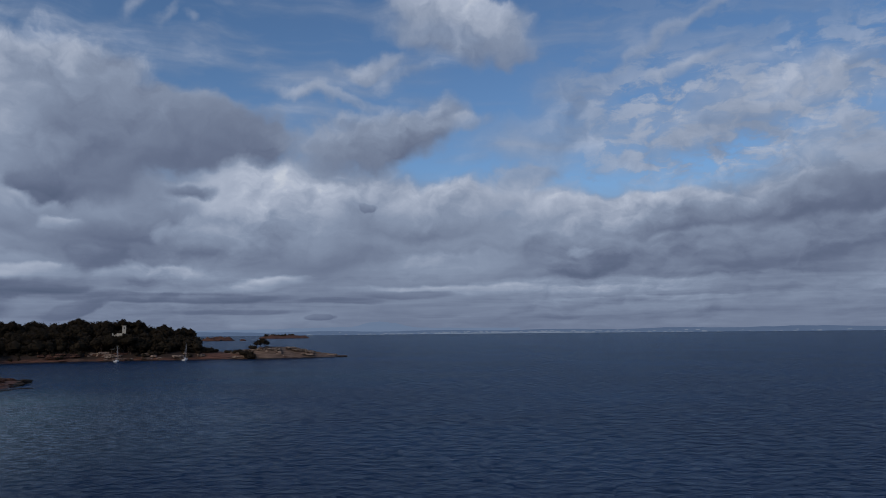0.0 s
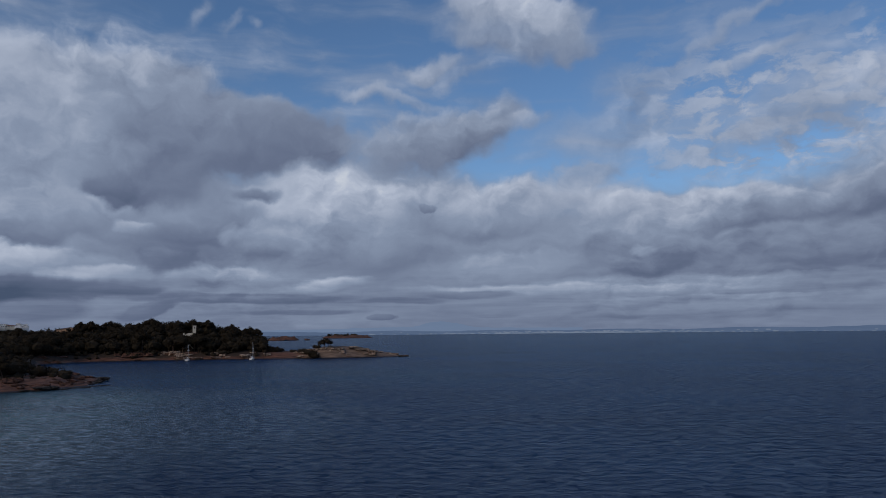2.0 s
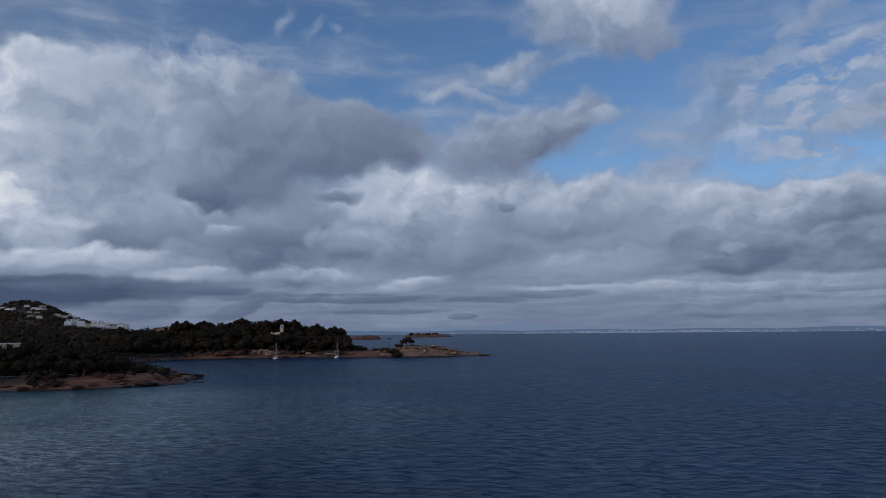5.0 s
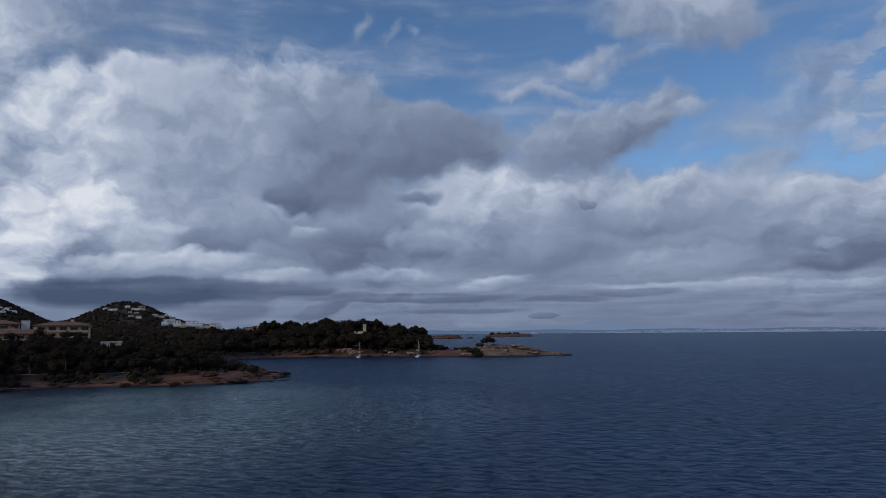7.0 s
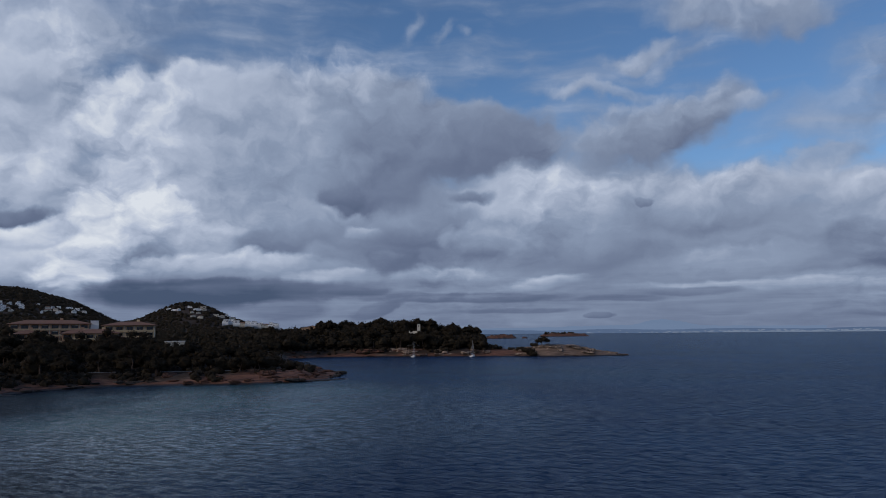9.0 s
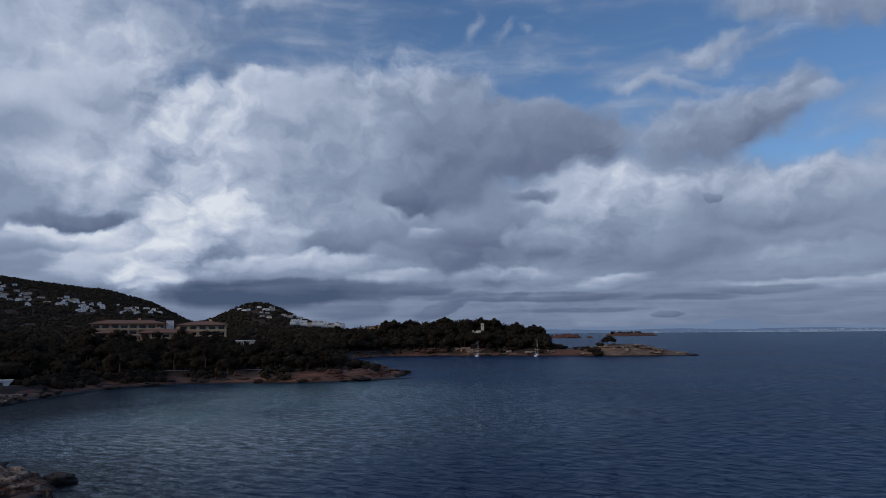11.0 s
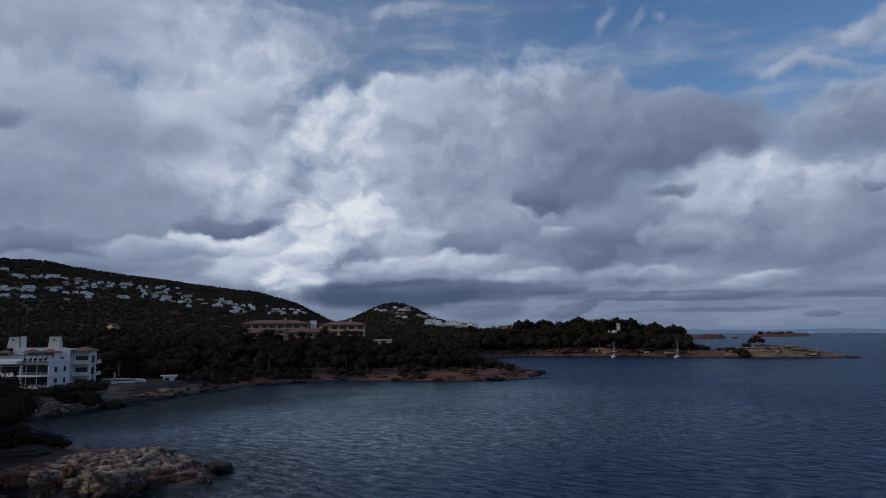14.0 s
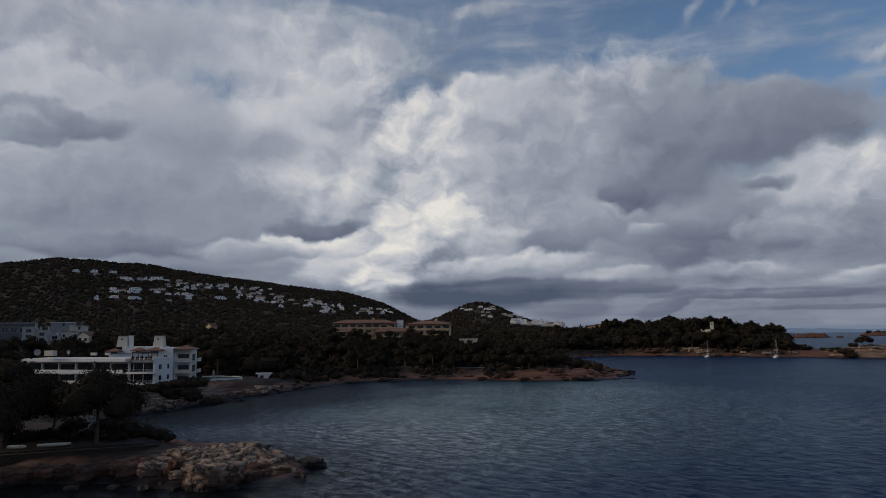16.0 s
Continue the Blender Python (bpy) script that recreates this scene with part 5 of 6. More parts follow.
# ---- rocks and shore ----
EARTH = plain("dark_earth", (0.034, 0.023, 0.016), 0.95, 0.3, 0.8, bump=0.4)
def rock_material(name, low, high, stain, rusty=0.85):
    m, k = material(name)
    geo = k.put("ShaderNodeNewGeometry")
    at = geo.outputs["Position"]
    z = k.put("ShaderNodeSeparateXYZ", None, Vector=at).outputs[2]
    bent = k.vec("ADD", at, k.scale(k.noise(at, 0.5, 4, colour=True), 1.6))
    beds = k.noise(k.vec("MULTIPLY", bent, (0.5, 0.5, 2.4)), 0.9, 6, 0.65)
    pits = k.noise(at, 5.0, 5, 0.7)
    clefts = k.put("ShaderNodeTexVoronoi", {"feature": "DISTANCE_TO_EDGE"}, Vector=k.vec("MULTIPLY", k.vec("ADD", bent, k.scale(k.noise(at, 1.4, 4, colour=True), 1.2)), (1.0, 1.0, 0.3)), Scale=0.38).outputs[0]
    tone = k.mix(k.span(beds, 0.3, 0.7), low, high)
    tone = k.mix(k.span(pits, 0.62, 0.75, 0.0, 0.6), tone, stain)
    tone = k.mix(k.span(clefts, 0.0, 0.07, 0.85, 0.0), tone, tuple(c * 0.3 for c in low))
    rust = k.span(k.math("ADD", k.noise(at, 0.35, 4), k.math("MULTIPLY", z, -0.16)), 0.12, 0.34)
    tone = k.mix(k.math("MULTIPLY", rust, rusty), tone, (0.085, 0.038, 0.023))
    wet = k.span(k.math("ADD", z, k.math("MULTIPLY", k.math("SUBTRACT", k.noise(at, 0.7, 3), 0.5), 0.8)), 0.8, 0.3)
    tone = k.mix(wet, tone, (0.02, 0.015, 0.012))
    finish(k, tone, k.math("SUBTRACT", 0.92, k.math("MULTIPLY", wet, 0.4)), k.math("ADD", k.math("ADD", beds, k.math("MULTIPLY", pits, 0.5)), k.span(clefts, 0.0, 0.12)), 1.0, 0.4)
    return m


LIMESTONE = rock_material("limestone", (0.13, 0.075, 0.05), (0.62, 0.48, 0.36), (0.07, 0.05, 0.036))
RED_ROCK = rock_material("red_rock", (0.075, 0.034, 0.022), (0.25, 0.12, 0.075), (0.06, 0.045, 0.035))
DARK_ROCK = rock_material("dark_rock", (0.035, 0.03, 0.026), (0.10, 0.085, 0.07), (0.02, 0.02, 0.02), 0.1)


def boulder(seed, x, y, z, sx, sy, sz, turn, mat, label, fine=4, rough=0.27):
    """A weathered rock: bedding steps, clefts and knocked-off corners."""
    rng = random.Random(seed)
    bm = bmesh.new()
    bmesh.ops.create_icosphere(bm, subdivisions=fine, radius=1)
    off = Vector((rng.random() * 50, rng.random() * 50, rng.random() * 50))
    for v in bm.verts:
        p = v.co.copy()
        k = max(abs(p.x), abs(p.y), abs(p.z))
        p = p.lerp(p / k * 0.86, 0.72)
        big = noise.noise(p * 1.3 + off)
        mid = abs(noise.noise(p * 3.1 + off))
        small = noise.turbulence(p * 6 + off, 3, True)
        step = 0.09 * math.sin((p.z + 0.25 * big) * 11)
        p *= 1 + rough * (1.5 * big - 1.0 * max(0, 0.14 - mid) * 3 + 0.75 * small - 0.4) + step * 0.6
        v.co = Vector((p.x * sx, p.y * sy, p.z * sz))
    ob = part("rock", bm, mat, None, "", True)
    ob.matrix_basis = pose(x, y, z, 0, 0, turn)
    return tagged(ob, label, "rock", "rocks on the near point")


def rock_at(seed, azimuth, far, z, sx, sy, sz, turn=0, mat=None, label="pale weathered limestone rock on the point", fine=4):
    x, y = polar(azimuth, far)
    return boulder(seed, x, y, z, sx, sy, sz, azimuth + turn, mat or LIMESTONE, label, fine)


# the near point, from its landward end to the tip
rock_at(1, 68.6, 112, 0.9, 3.6, 3.2, 1.9, 10, RED_ROCK, "brown weathered rock on the point")
rock_at(4, 63.5, 101.5, 0.9, 3.7, 2.6, 2.7, 5, None, "large pale limestone boulder with vertical clefts", 5)
rock_at(7, 60.6, 107.5, 0.6, 2.6, 2.2, 1.5, 20, RED_ROCK, "rust-brown rock above the water")
rock_at(8, 58.5, 107, 0.4, 3.0, 1.8, 1.25, 0, None, "low pale rock at the tip of the point")
rock_at(9, 61.0, 104, 0.4, 2.0, 1.9, 1.3, 40, RED_ROCK, "rust-brown rock above the water")
rock_at(10, 58.2, 114, 0.4, 1.1, 0.8, 1.0, 0, DARK_ROCK, "small square dark rock standing in the water", 3)
rock_at(11, 56.5, 113, 0.2, 2.3, 1.7, 1.15, 10, DARK_ROCK, "dark wet rock off the tip of the point")
rock_at(13, 67.2, 106, 0.1, 1.4, 1.1, 0.8, 50, RED_ROCK, "small brown boulder at the waterline", 3)
rock_at(14, 69.2, 113, 0.7, 3.4, 3.0, 1.9, 0, RED_ROCK, "brown earthy rock below the wall")
rock_at(15, 71.6, 114, 0.6, 3.2, 2.6, 1.6, 25, RED_ROCK, "brown earthy rock below the wall")
rock_at(16, 74.3, 116, 0.6, 3.6, 2.6, 1.7, -10, RED_ROCK, "brown earthy rock below the wall")
rock_at(17, 77.0, 116, 0.6, 3.6, 2.6, 1.6, 15, RED_ROCK, "brown earthy rock below the wall")
rock_at(19, 61.0, 120.5, 0.9, 3.4, 2.2, 1.5, -10, DARK_ROCK, "dark rock on the sheltered side of the point")
for k, (a, d, s) in enumerate(((63.9, 102.5, 0.8), (66.3, 102, 0.6), (68.4, 104, 0.9), (70.3, 106, 0.7), (73.0, 108, 0.8), (59.0, 104.5, 0.7), (64.6, 100, 0.5))):
    rock_at(30 + k, a, d, 0.05, s * 1.3, s, s * 0.7, 40 * k, (RED_ROCK, LIMESTONE)[k % 2], "small wet boulder at the waterline", 3)



def blocky(x, y, cell, seed):
    """Broken rock: how high each block stands (-1 to 1) and how near its edge is, 0 in the crack."""
    gx, gy = np.floor(x / cell), np.floor(y / cell)
    first, second, who = np.full(x.shape, 9.0), np.full(x.shape, 9.0), np.zeros(x.shape)
    for i in (-1, 0, 1):
        for j in (-1, 0, 1):
            cx, cy = gx + i, gy + j
            d = np.hypot(cx + lattice(cx, cy, seed) - x / cell, cy + lattice(cx, cy, seed + 5) - y / cell)
            nearer = d < first
            second = np.where(nearer, first, np.minimum(second, d))
            who = np.where(nearer, lattice(cx, cy, seed + 9), who)
            first = np.where(nearer, d, first)
    return who * 2 - 1, second - first


def outcrop():
    """The pale limestone of the near point: a stepped mass split into blocks, with a sheer seaward face."""
    rim = [(-107, 39.5), (-101, 39.0), (-95, 41), (-92.6, 45.5), (-91.4, 50.5), (-88.8, 53), (-87.4, 57), (-90.5, 60.5), (-98, 61.5), (-106, 62), (-112, 57), (-114, 50), (-112, 44)]
    xs, ys = np.arange(-123, -85, 0.2), np.arange(31, 65, 0.2)
    x, y = np.meshgrid(xs, ys, indexing="ij")
    best, inside = np.full(x.shape, 1e9), np.zeros(x.shape, bool)
    for (ax, ay), (bx, by) in zip(rim, rim[1:] + rim[:1]):
        dx, dy = bx - ax, by - ay
        u = np.clip(((x - ax) * dx + (y - ay) * dy) / (dx * dx + dy * dy), 0, 1)
        best = np.minimum(best, np.hypot(x - ax - u * dx, y - ay - u * dy))
        if ay != by:
            inside ^= ((ay > y) != (by > y)) & (x < (bx - ax) * (y - ay) / (by - ay) + ax)
    wx, wy = x + 0.9 * fbm(x / 2.2, y / 2.2, 41), y + 0.9 * fbm(x / 2.2, y / 2.2, 47)
    big, crack = blocky(wx, wy, 3.4, 3)
    small, chip = blocky(wx + 5, wy, 1.25, 8)
    e = np.where(inside, best, -best) + 1.1 * fbm(x / 3, y / 3, 51) + 0.5 * big
    tip = 0.42 + 0.58 * ease((-89.0 - x) / 9)
    z = -1.0 + 1.7 * ease(e / 0.9) + tip * (1.0 * ease((e - 0.9) / 0.6) + 0.8 * ease((e - 2.2) / 0.7) + 0.7 * ease((e - 5) / 2.5))
    on = ease(e / 1.2)
    z = z + on * tip * (0.30 * big + 0.10 * small - 0.75 * ease((0.16 - crack) / 0.16) - 0.28 * ease((0.10 - chip) / 0.10) + 0.18 * fbm(x / 1.1, y / 1.1, 61, 4) + 0.20 * fbm(x / 0.45, y / 0.45, 71, 2))
    step = 0.42
    z = np.where(z > 0.3, 0.45 * z + 0.55 * step * (np.floor(z / step) + ease((z / step % 1 - 0.55) / 0.3)), z)
    n, m = x.shape
    i, j = np.meshgrid(np.arange(n - 1), np.arange(m - 1), indexing="ij")
    a = (i * m + j).ravel()
    quads = np.stack([a, a + m, a + m + 1, a + 1], -1)
    high = z.ravel()[quads].max(1) > -0.7
    used = np.unique(quads[high])
    index = np.full(n * m, -1)
    index[used] = np.arange(len(used))
    verts = np.stack([x.ravel(), y.ravel(), z.ravel()], -1)[used]
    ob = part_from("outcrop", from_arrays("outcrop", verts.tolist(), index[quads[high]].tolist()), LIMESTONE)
    return tagged(ob, "pale limestone outcrop split into weathered blocks by the water", "rock")


outcrop()

# broken rock along the shores, in a few shapes each of three kinds of stone
def shore_rocks(kind, seed, label):
    out = []
    for k in range(3):
        ob = boulder(seed + k, 0, 0, 0, 1, 1, 1, 0, kind, label, 3, 0.34)
        tagged(ob, label, "rock", "rocks along the shore")
        out.append(ob)
    return out


STOCK = {"red": shore_rocks(RED_ROCK, 200, "weathered reddish rock along the shore"), "pale": shore_rocks(LIMESTONE, 210, "weathered pale rock along the shore"), "dark": shore_rocks(DARK_ROCK, 220, "dark wet rock at the waterline")}
laid = set()


def strew(seed, kind, count, az_lo, az_hi, off_lo, off_hi, size_lo, size_hi, flat_=0.45, d_lo=170, d_hi=640):
    """Rocks of one stone in a stretch of shore, between two distances from the waterline."""
    rng = np.random.default_rng(seed)
    found = scatter(seed, count * 60, az_lo, az_hi, d_lo, d_hi, lambda x, y, d: off_lo < d < off_hi)[:count]
    z = height(np.array([p[0] for p in found]), np.array([p[1] for p in found]))
    for (x, y), ground in zip(found, z):
        proto = STOCK[kind][int(rng.integers(3))]
        s = size_lo + (size_hi - size_lo) * rng.random() ** 1.5
        m = pose(x, y, max(ground, -0.3) - 0.08 * s, 0, 0, 20 * rng.random() + math.degrees(math.atan2(-x, y)))
        if proto.name in laid:
            made = copy_thing(proto, m)
        else:
            laid.add(proto.name)
            made = proto
            made.matrix_basis = m
        made.scale = (s * (1.2 + rng.random()), s * (0.7 + 0.5 * rng.random()), s * flat_ * (0.7 + 0.7 * rng.random()))


strew(1, "red", 64, 32.5, 45, 1, 16, 0.5, 2.0, 0.62, 270, 345)
strew(2, "dark", 14, 32.0, 40, -4, 2, 1.2, 3.2, 0.3, 265, 350)
# dark stone on the inner shore stands in for the trees' shade
strew(3, "dark", 26, 45, 60, -1, 6, 0.8, 2.2, 0.4, 230, 320)
strew(4, "pale", 110, 59, 69.5, -0.5, 3.5, 0.35, 1.2, 0.7, 190, 262)
strew(5, "pale", 95, 9.6, 18.5, 1, 18, 0.9, 2.6, 0.45, 560, 605)
strew(6, "dark", 10, 9.2, 14, -3, 2, 1.2, 2.6, 0.35, 565, 600)
strew(7, "pale", 16, 20.5, 28, 0, 9, 1.4, 3.6, 0.5, 560, 610)
strew(8, "red", 18, 26, 36, 0, 9, 1.4, 3.6, 0.5, 540, 610)
for k in range(9):
    rng = random.Random(900 + k)
    a, d = 61.0 + 7.5 * rng.random(), 103 + 14 * rng.random()
    s = 0.7 + 1.0 * rng.random()
    rock_at(930 + k, a, d, 1.2 + 0.09 * (d - 103) + 0.8 * rng.random(), s * 1.2, s, s * 0.75, 60 * k, (LIMESTONE, LIMESTONE, RED_ROCK)[k % 3], "broken block of pale limestone on the point", 3)


def retaining_wall():
    """A rough stone wall that holds the garden on the near point."""
    x, y = polar(69.6, 124)
    wall = tagged(new("retaining_wall"), "rough stone retaining wall on the near point", "wall")
    wall.matrix_basis = pose(x, y, 0.5, 0, 0, 72)
    rng = random.Random(4)
    block("core", STONE, wall, -24, 4.6, 0.25, 0.8, -1.5, 2.1)
    z = -0.6
    for row in range(5):
        s = -24 + rng.random()
        while s < 4.4:
            w = 0.7 + 0.9 * rng.random()
            p = rng.random() * 0.1
            block("stone", STONE, wall, s + 0.02, min(s + w, 4.6) - 0.02, 0.02 + p, 0.3, z + 0.02, z + 0.52, bevel=0.05)
            s += w
        z += 0.54
    block("coping", STONE, wall, -24, 4.7, -0.05, 0.9, 2.1, 2.3)


retaining_wall()
x, y = polar(72.5, 133)
patio = tagged(new("terrace"), "dark paved terrace behind the stone wall", "terrace")
patio.matrix_basis = pose(x, y, 1.2, 0, 0, 72)
block("paving", EARTH, patio, -18, 9, -7.5, 9, -3, 1.75)
block("bank", EARTH, patio, -17, 7, -1, 9.5, 1.754, 2.3)


def dinghy(azimuth, far, z, long, turn, label):
    """An upturned or beached small white boat."""
    x, y = polar(azimuth, far)
    boat = tagged(new("dinghy"), label, "boat")
    boat.matrix_basis = pose(x, y, z, 0, 0, turn)
    bm = bmesh.new()
    rings = []
    for k in range(9):
        u = k / 8
        w = 0.62 * math.sin(math.pi * min(1, 0.12 + u * 0.95)) ** 0.7
        keel = 0.5 * (0.35 + 0.65 * (2 * u - 1) ** 2) * 0.35
        rings.append([bm.verts.new((long * (u - 0.5), w * c, h)) for c, h in ((-1, 0.55), (-0.8, 0.2 + keel), (0, keel), (0.8, 0.2 + keel), (1, 0.55), (0.85, 0.56), (0, 0.3 + keel), (-0.85, 0.56))])
    for a, b in zip(rings, rings[1:]):
        for s in range(8):
            bm.faces.new((a[s], b[s], b[(s + 1) % 8], a[(s + 1) % 8]))
    bm.faces.new(rings[0]), bm.faces.new(rings[-1][::-1])
    part("hull", bm, PLASTER, boat, smooth=True)
    for u in (-0.2, 0.2):
        block("thwart", WOOD, boat, long * u - 0.12, long * u + 0.12, -0.48, 0.48, 0.42, 0.46, bevel=0)


dinghy(74.2, 127.5, 3.0, 4.6, 74, "white dinghy lying on the dark terrace")
dinghy(76.4, 128, 3.0, 2.6, 60, "small white boat lying on the dark terrace")


def palm(azimuth, far, tall, spread, seed, label):
    """A palm with arching fronds of narrow leaflets."""
    x, y = polar(azimuth, far)
    rng = np.random.default_rng(seed)
    tree = tagged(new("palm"), label, "palm")
    tree.matrix_basis = pose(x, y, height_at(x, y), 0, 0, 0)
    bm = bmesh.new()
    tube(bm, [(0, 0, -0.5), (0.1, 0, tall * 0.5), (0.15, 0.1, tall)], [0.28, 0.2, 0.22], 8)
    part("trunk", bm, BARK, tree)
    for k in range(16):
        a, droop = k * 2.4, 0.25 + 0.9 * rng.random()
        verts, faces = [], []
        pts = [Vector((spread * u * math.cos(a), spread * u * math.sin(a), tall + spread * (0.9 * u * (1.1 - droop * 0.5) - droop * u * u * 1.1))) for u in np.linspace(0, 1, 10)]
        side = Vector((-math.sin(a), math.cos(a), 0))
        for p, q in zip(pts, pts[1:]):
            for s in (-1, 1):
                w = spread * 0.22
                b = len(verts)
                tip = (p + q) / 2 + side * s * w + (q - p) * 1.2 + Vector((0, 0, -0.3 * w))
                verts += [tuple(p), tuple(p.lerp(q, 0.6)), tuple(tip)]
                faces.append((b, b + 1, b + 2))
        part_from("frond", from_arrays("frond", verts, faces), SCRUB, tree)


palm(68.3, 135, 2.0, 2.0, 1, "small palm above the stone wall")
palm(73.6, 330, 11, 3.4, 2, "tall palm beside a white house")
palm(70.6, 226, 6.2, 2.0, 3, "palm in front of the white apartment block")

# pines that stand on the near point and frame the white building
NEAR = [pine(41, 11.6, 14.5, 8500, 0.32, 0.42, 0.1, "large spreading dark pine on the near point"), pine(42, 12.6, 13, 8500, 0.32, 0.36, -0.2, "large dark pine on the near point")]
for tree, a, d, s, turn in ((NEAR[0], 71.6, 128, 1.0, 20), (NEAR[1], 77.4, 128, 1.0, 0)):
    x, y = polar(a, d)
    tree.matrix_basis = pose(x, y, 2.9, 0, 0, turn)
for k, (a, d, s) in enumerate(((79.5, 118, 1.05), (76.2, 136, 1.06), (80.5, 140, 1.15), (74.4, 134, 0.8))):
    x, y = polar(a, d)
    made = copy_thing(NEAR[k % 2], pose(x, y, 2.6, 0, 0, 70 * k + 30))
    made.scale = (s, s, s)

# the lone pine and thickets of the long spit
SPIT = pine(51, 6.6, 8.2, 900, 0.6, 0.4, 0.4, "lone umbrella pine on the rocky spit")
x, y = polar(16.2, 577)
SPIT.matrix_basis = pose(x, y, height_at(x, y) + 0.4, 0, 0, 10)
SPIT.scale = (1.25, 1.25, 1.2)


def bush(azimuth, far, r, seed, label, tall=0.8, up=0.0):
    x, y = polar(azimuth, far)
    rng = np.random.default_rng(seed)
    plant_ = tagged(new("bush"), label, "bush", "bushes along the shore")
    plant_.matrix_basis = pose(x, y, height_at(x, y) + up, 0, 0, 0)
    lobes = [((r * 0.55 * math.cos(k * 2.4), r * 0.55 * math.sin(k * 2.4), r * tall * (0.28 + 0.3 * rng.random())), r * (0.45 + 0.25 * rng.random())) for k in range(6)]
    verts, faces = foliage(rng, lobes, 420, r * 0.16)
    cores(rng, lobes, verts, faces, 0.85)
    part_from("leaves", from_arrays("leaves", verts, faces), SCRUB, plant_)
    bm = bmesh.new()
    for k in range(4):
        tube(bm, [(0, 0, -0.3), lobes[k][0]], [0.08, 0.03], 5)
    part("stems", bm, BARK, plant_)


for k, (a, d, r, t) in enumerate(((17.3, 574, 5.4, 1.0), (17.0, 571, 4.4, 1.0), (17.9, 580, 3.6, 0.8), (16.8, 583, 3.2, 0.9), (18.6, 590, 3.0, 0.8), (20.0, 596, 4.2, 0.9), (20.6, 592, 4.6, 1.0), (19.6, 600, 3.2, 0.9), (21.2, 594, 5, 1.1))):
    bush(a, d, r, 70 + k, "dark rounded bush on the rocky spit", t)
bush(35.95, 334, 4.2, 81, "dense dark rounded bush by the headland tip", 0.8, 0.8)
for k, (a, d, r) in enumerate(((67.6, 133, 1.9), (69.0, 134, 2.0), (70.2, 131, 1.7), (66.9, 131, 1.4), (72.0, 134, 1.8), (73.4, 132, 1.5), (78.0, 134, 2.0), (74.6, 135, 2.0), (76.0, 134, 2.1), (79.4, 133, 2.2), (71.0, 138, 2.2), (73.0, 140, 2.3), (69.6, 139, 1.9), (68.0, 138, 1.8), (77.0, 140, 2.4))):
    bush(a, d, r, 90 + k, "dark shrub above the stone wall", 0.9, 0.1)
for k, (a, d, r) in enumerate(((66.2, 226, 3.0), (64.9, 232, 2.8), (67.4, 221, 2.6), (68.8, 216, 2.6), (70.2, 213, 3.0), (71.8, 214, 3.0), (73.4, 214, 3.4), (75.0, 214, 3.4), (65.4, 240, 2.6), (66.0, 233, 2.4), (65.2, 237, 2.8), (66.9, 226, 2.0))):
    bush(a, d, r, 110 + k, "dark hedge shrub above the shore", 0.85)

# the close hedge along the top of the low cliff
for k in range(19):
    a = 60.4 + 0.45 * k
    d = 219 - 1.7 * (a - 60.4)
    bush(a, d + 8.5 + 1.2 * math.sin(k * 2.1), 2.3 + 0.5 * math.sin(k * 1.7), 140 + k, "dark clipped hedge shrub above the low cliff", 0.85)
    if k % 2 and a > 64.9:
        bush(a, d + 14 + 1.5 * math.sin(k), 2.8, 170 + k, "dark hedge shrub above the shore", 0.9)


# ---- boats in the bay ----
SAIL = plain("sail_cloth", (0.62, 0.62, 0.60), 0.8, 0.1, 0.8)


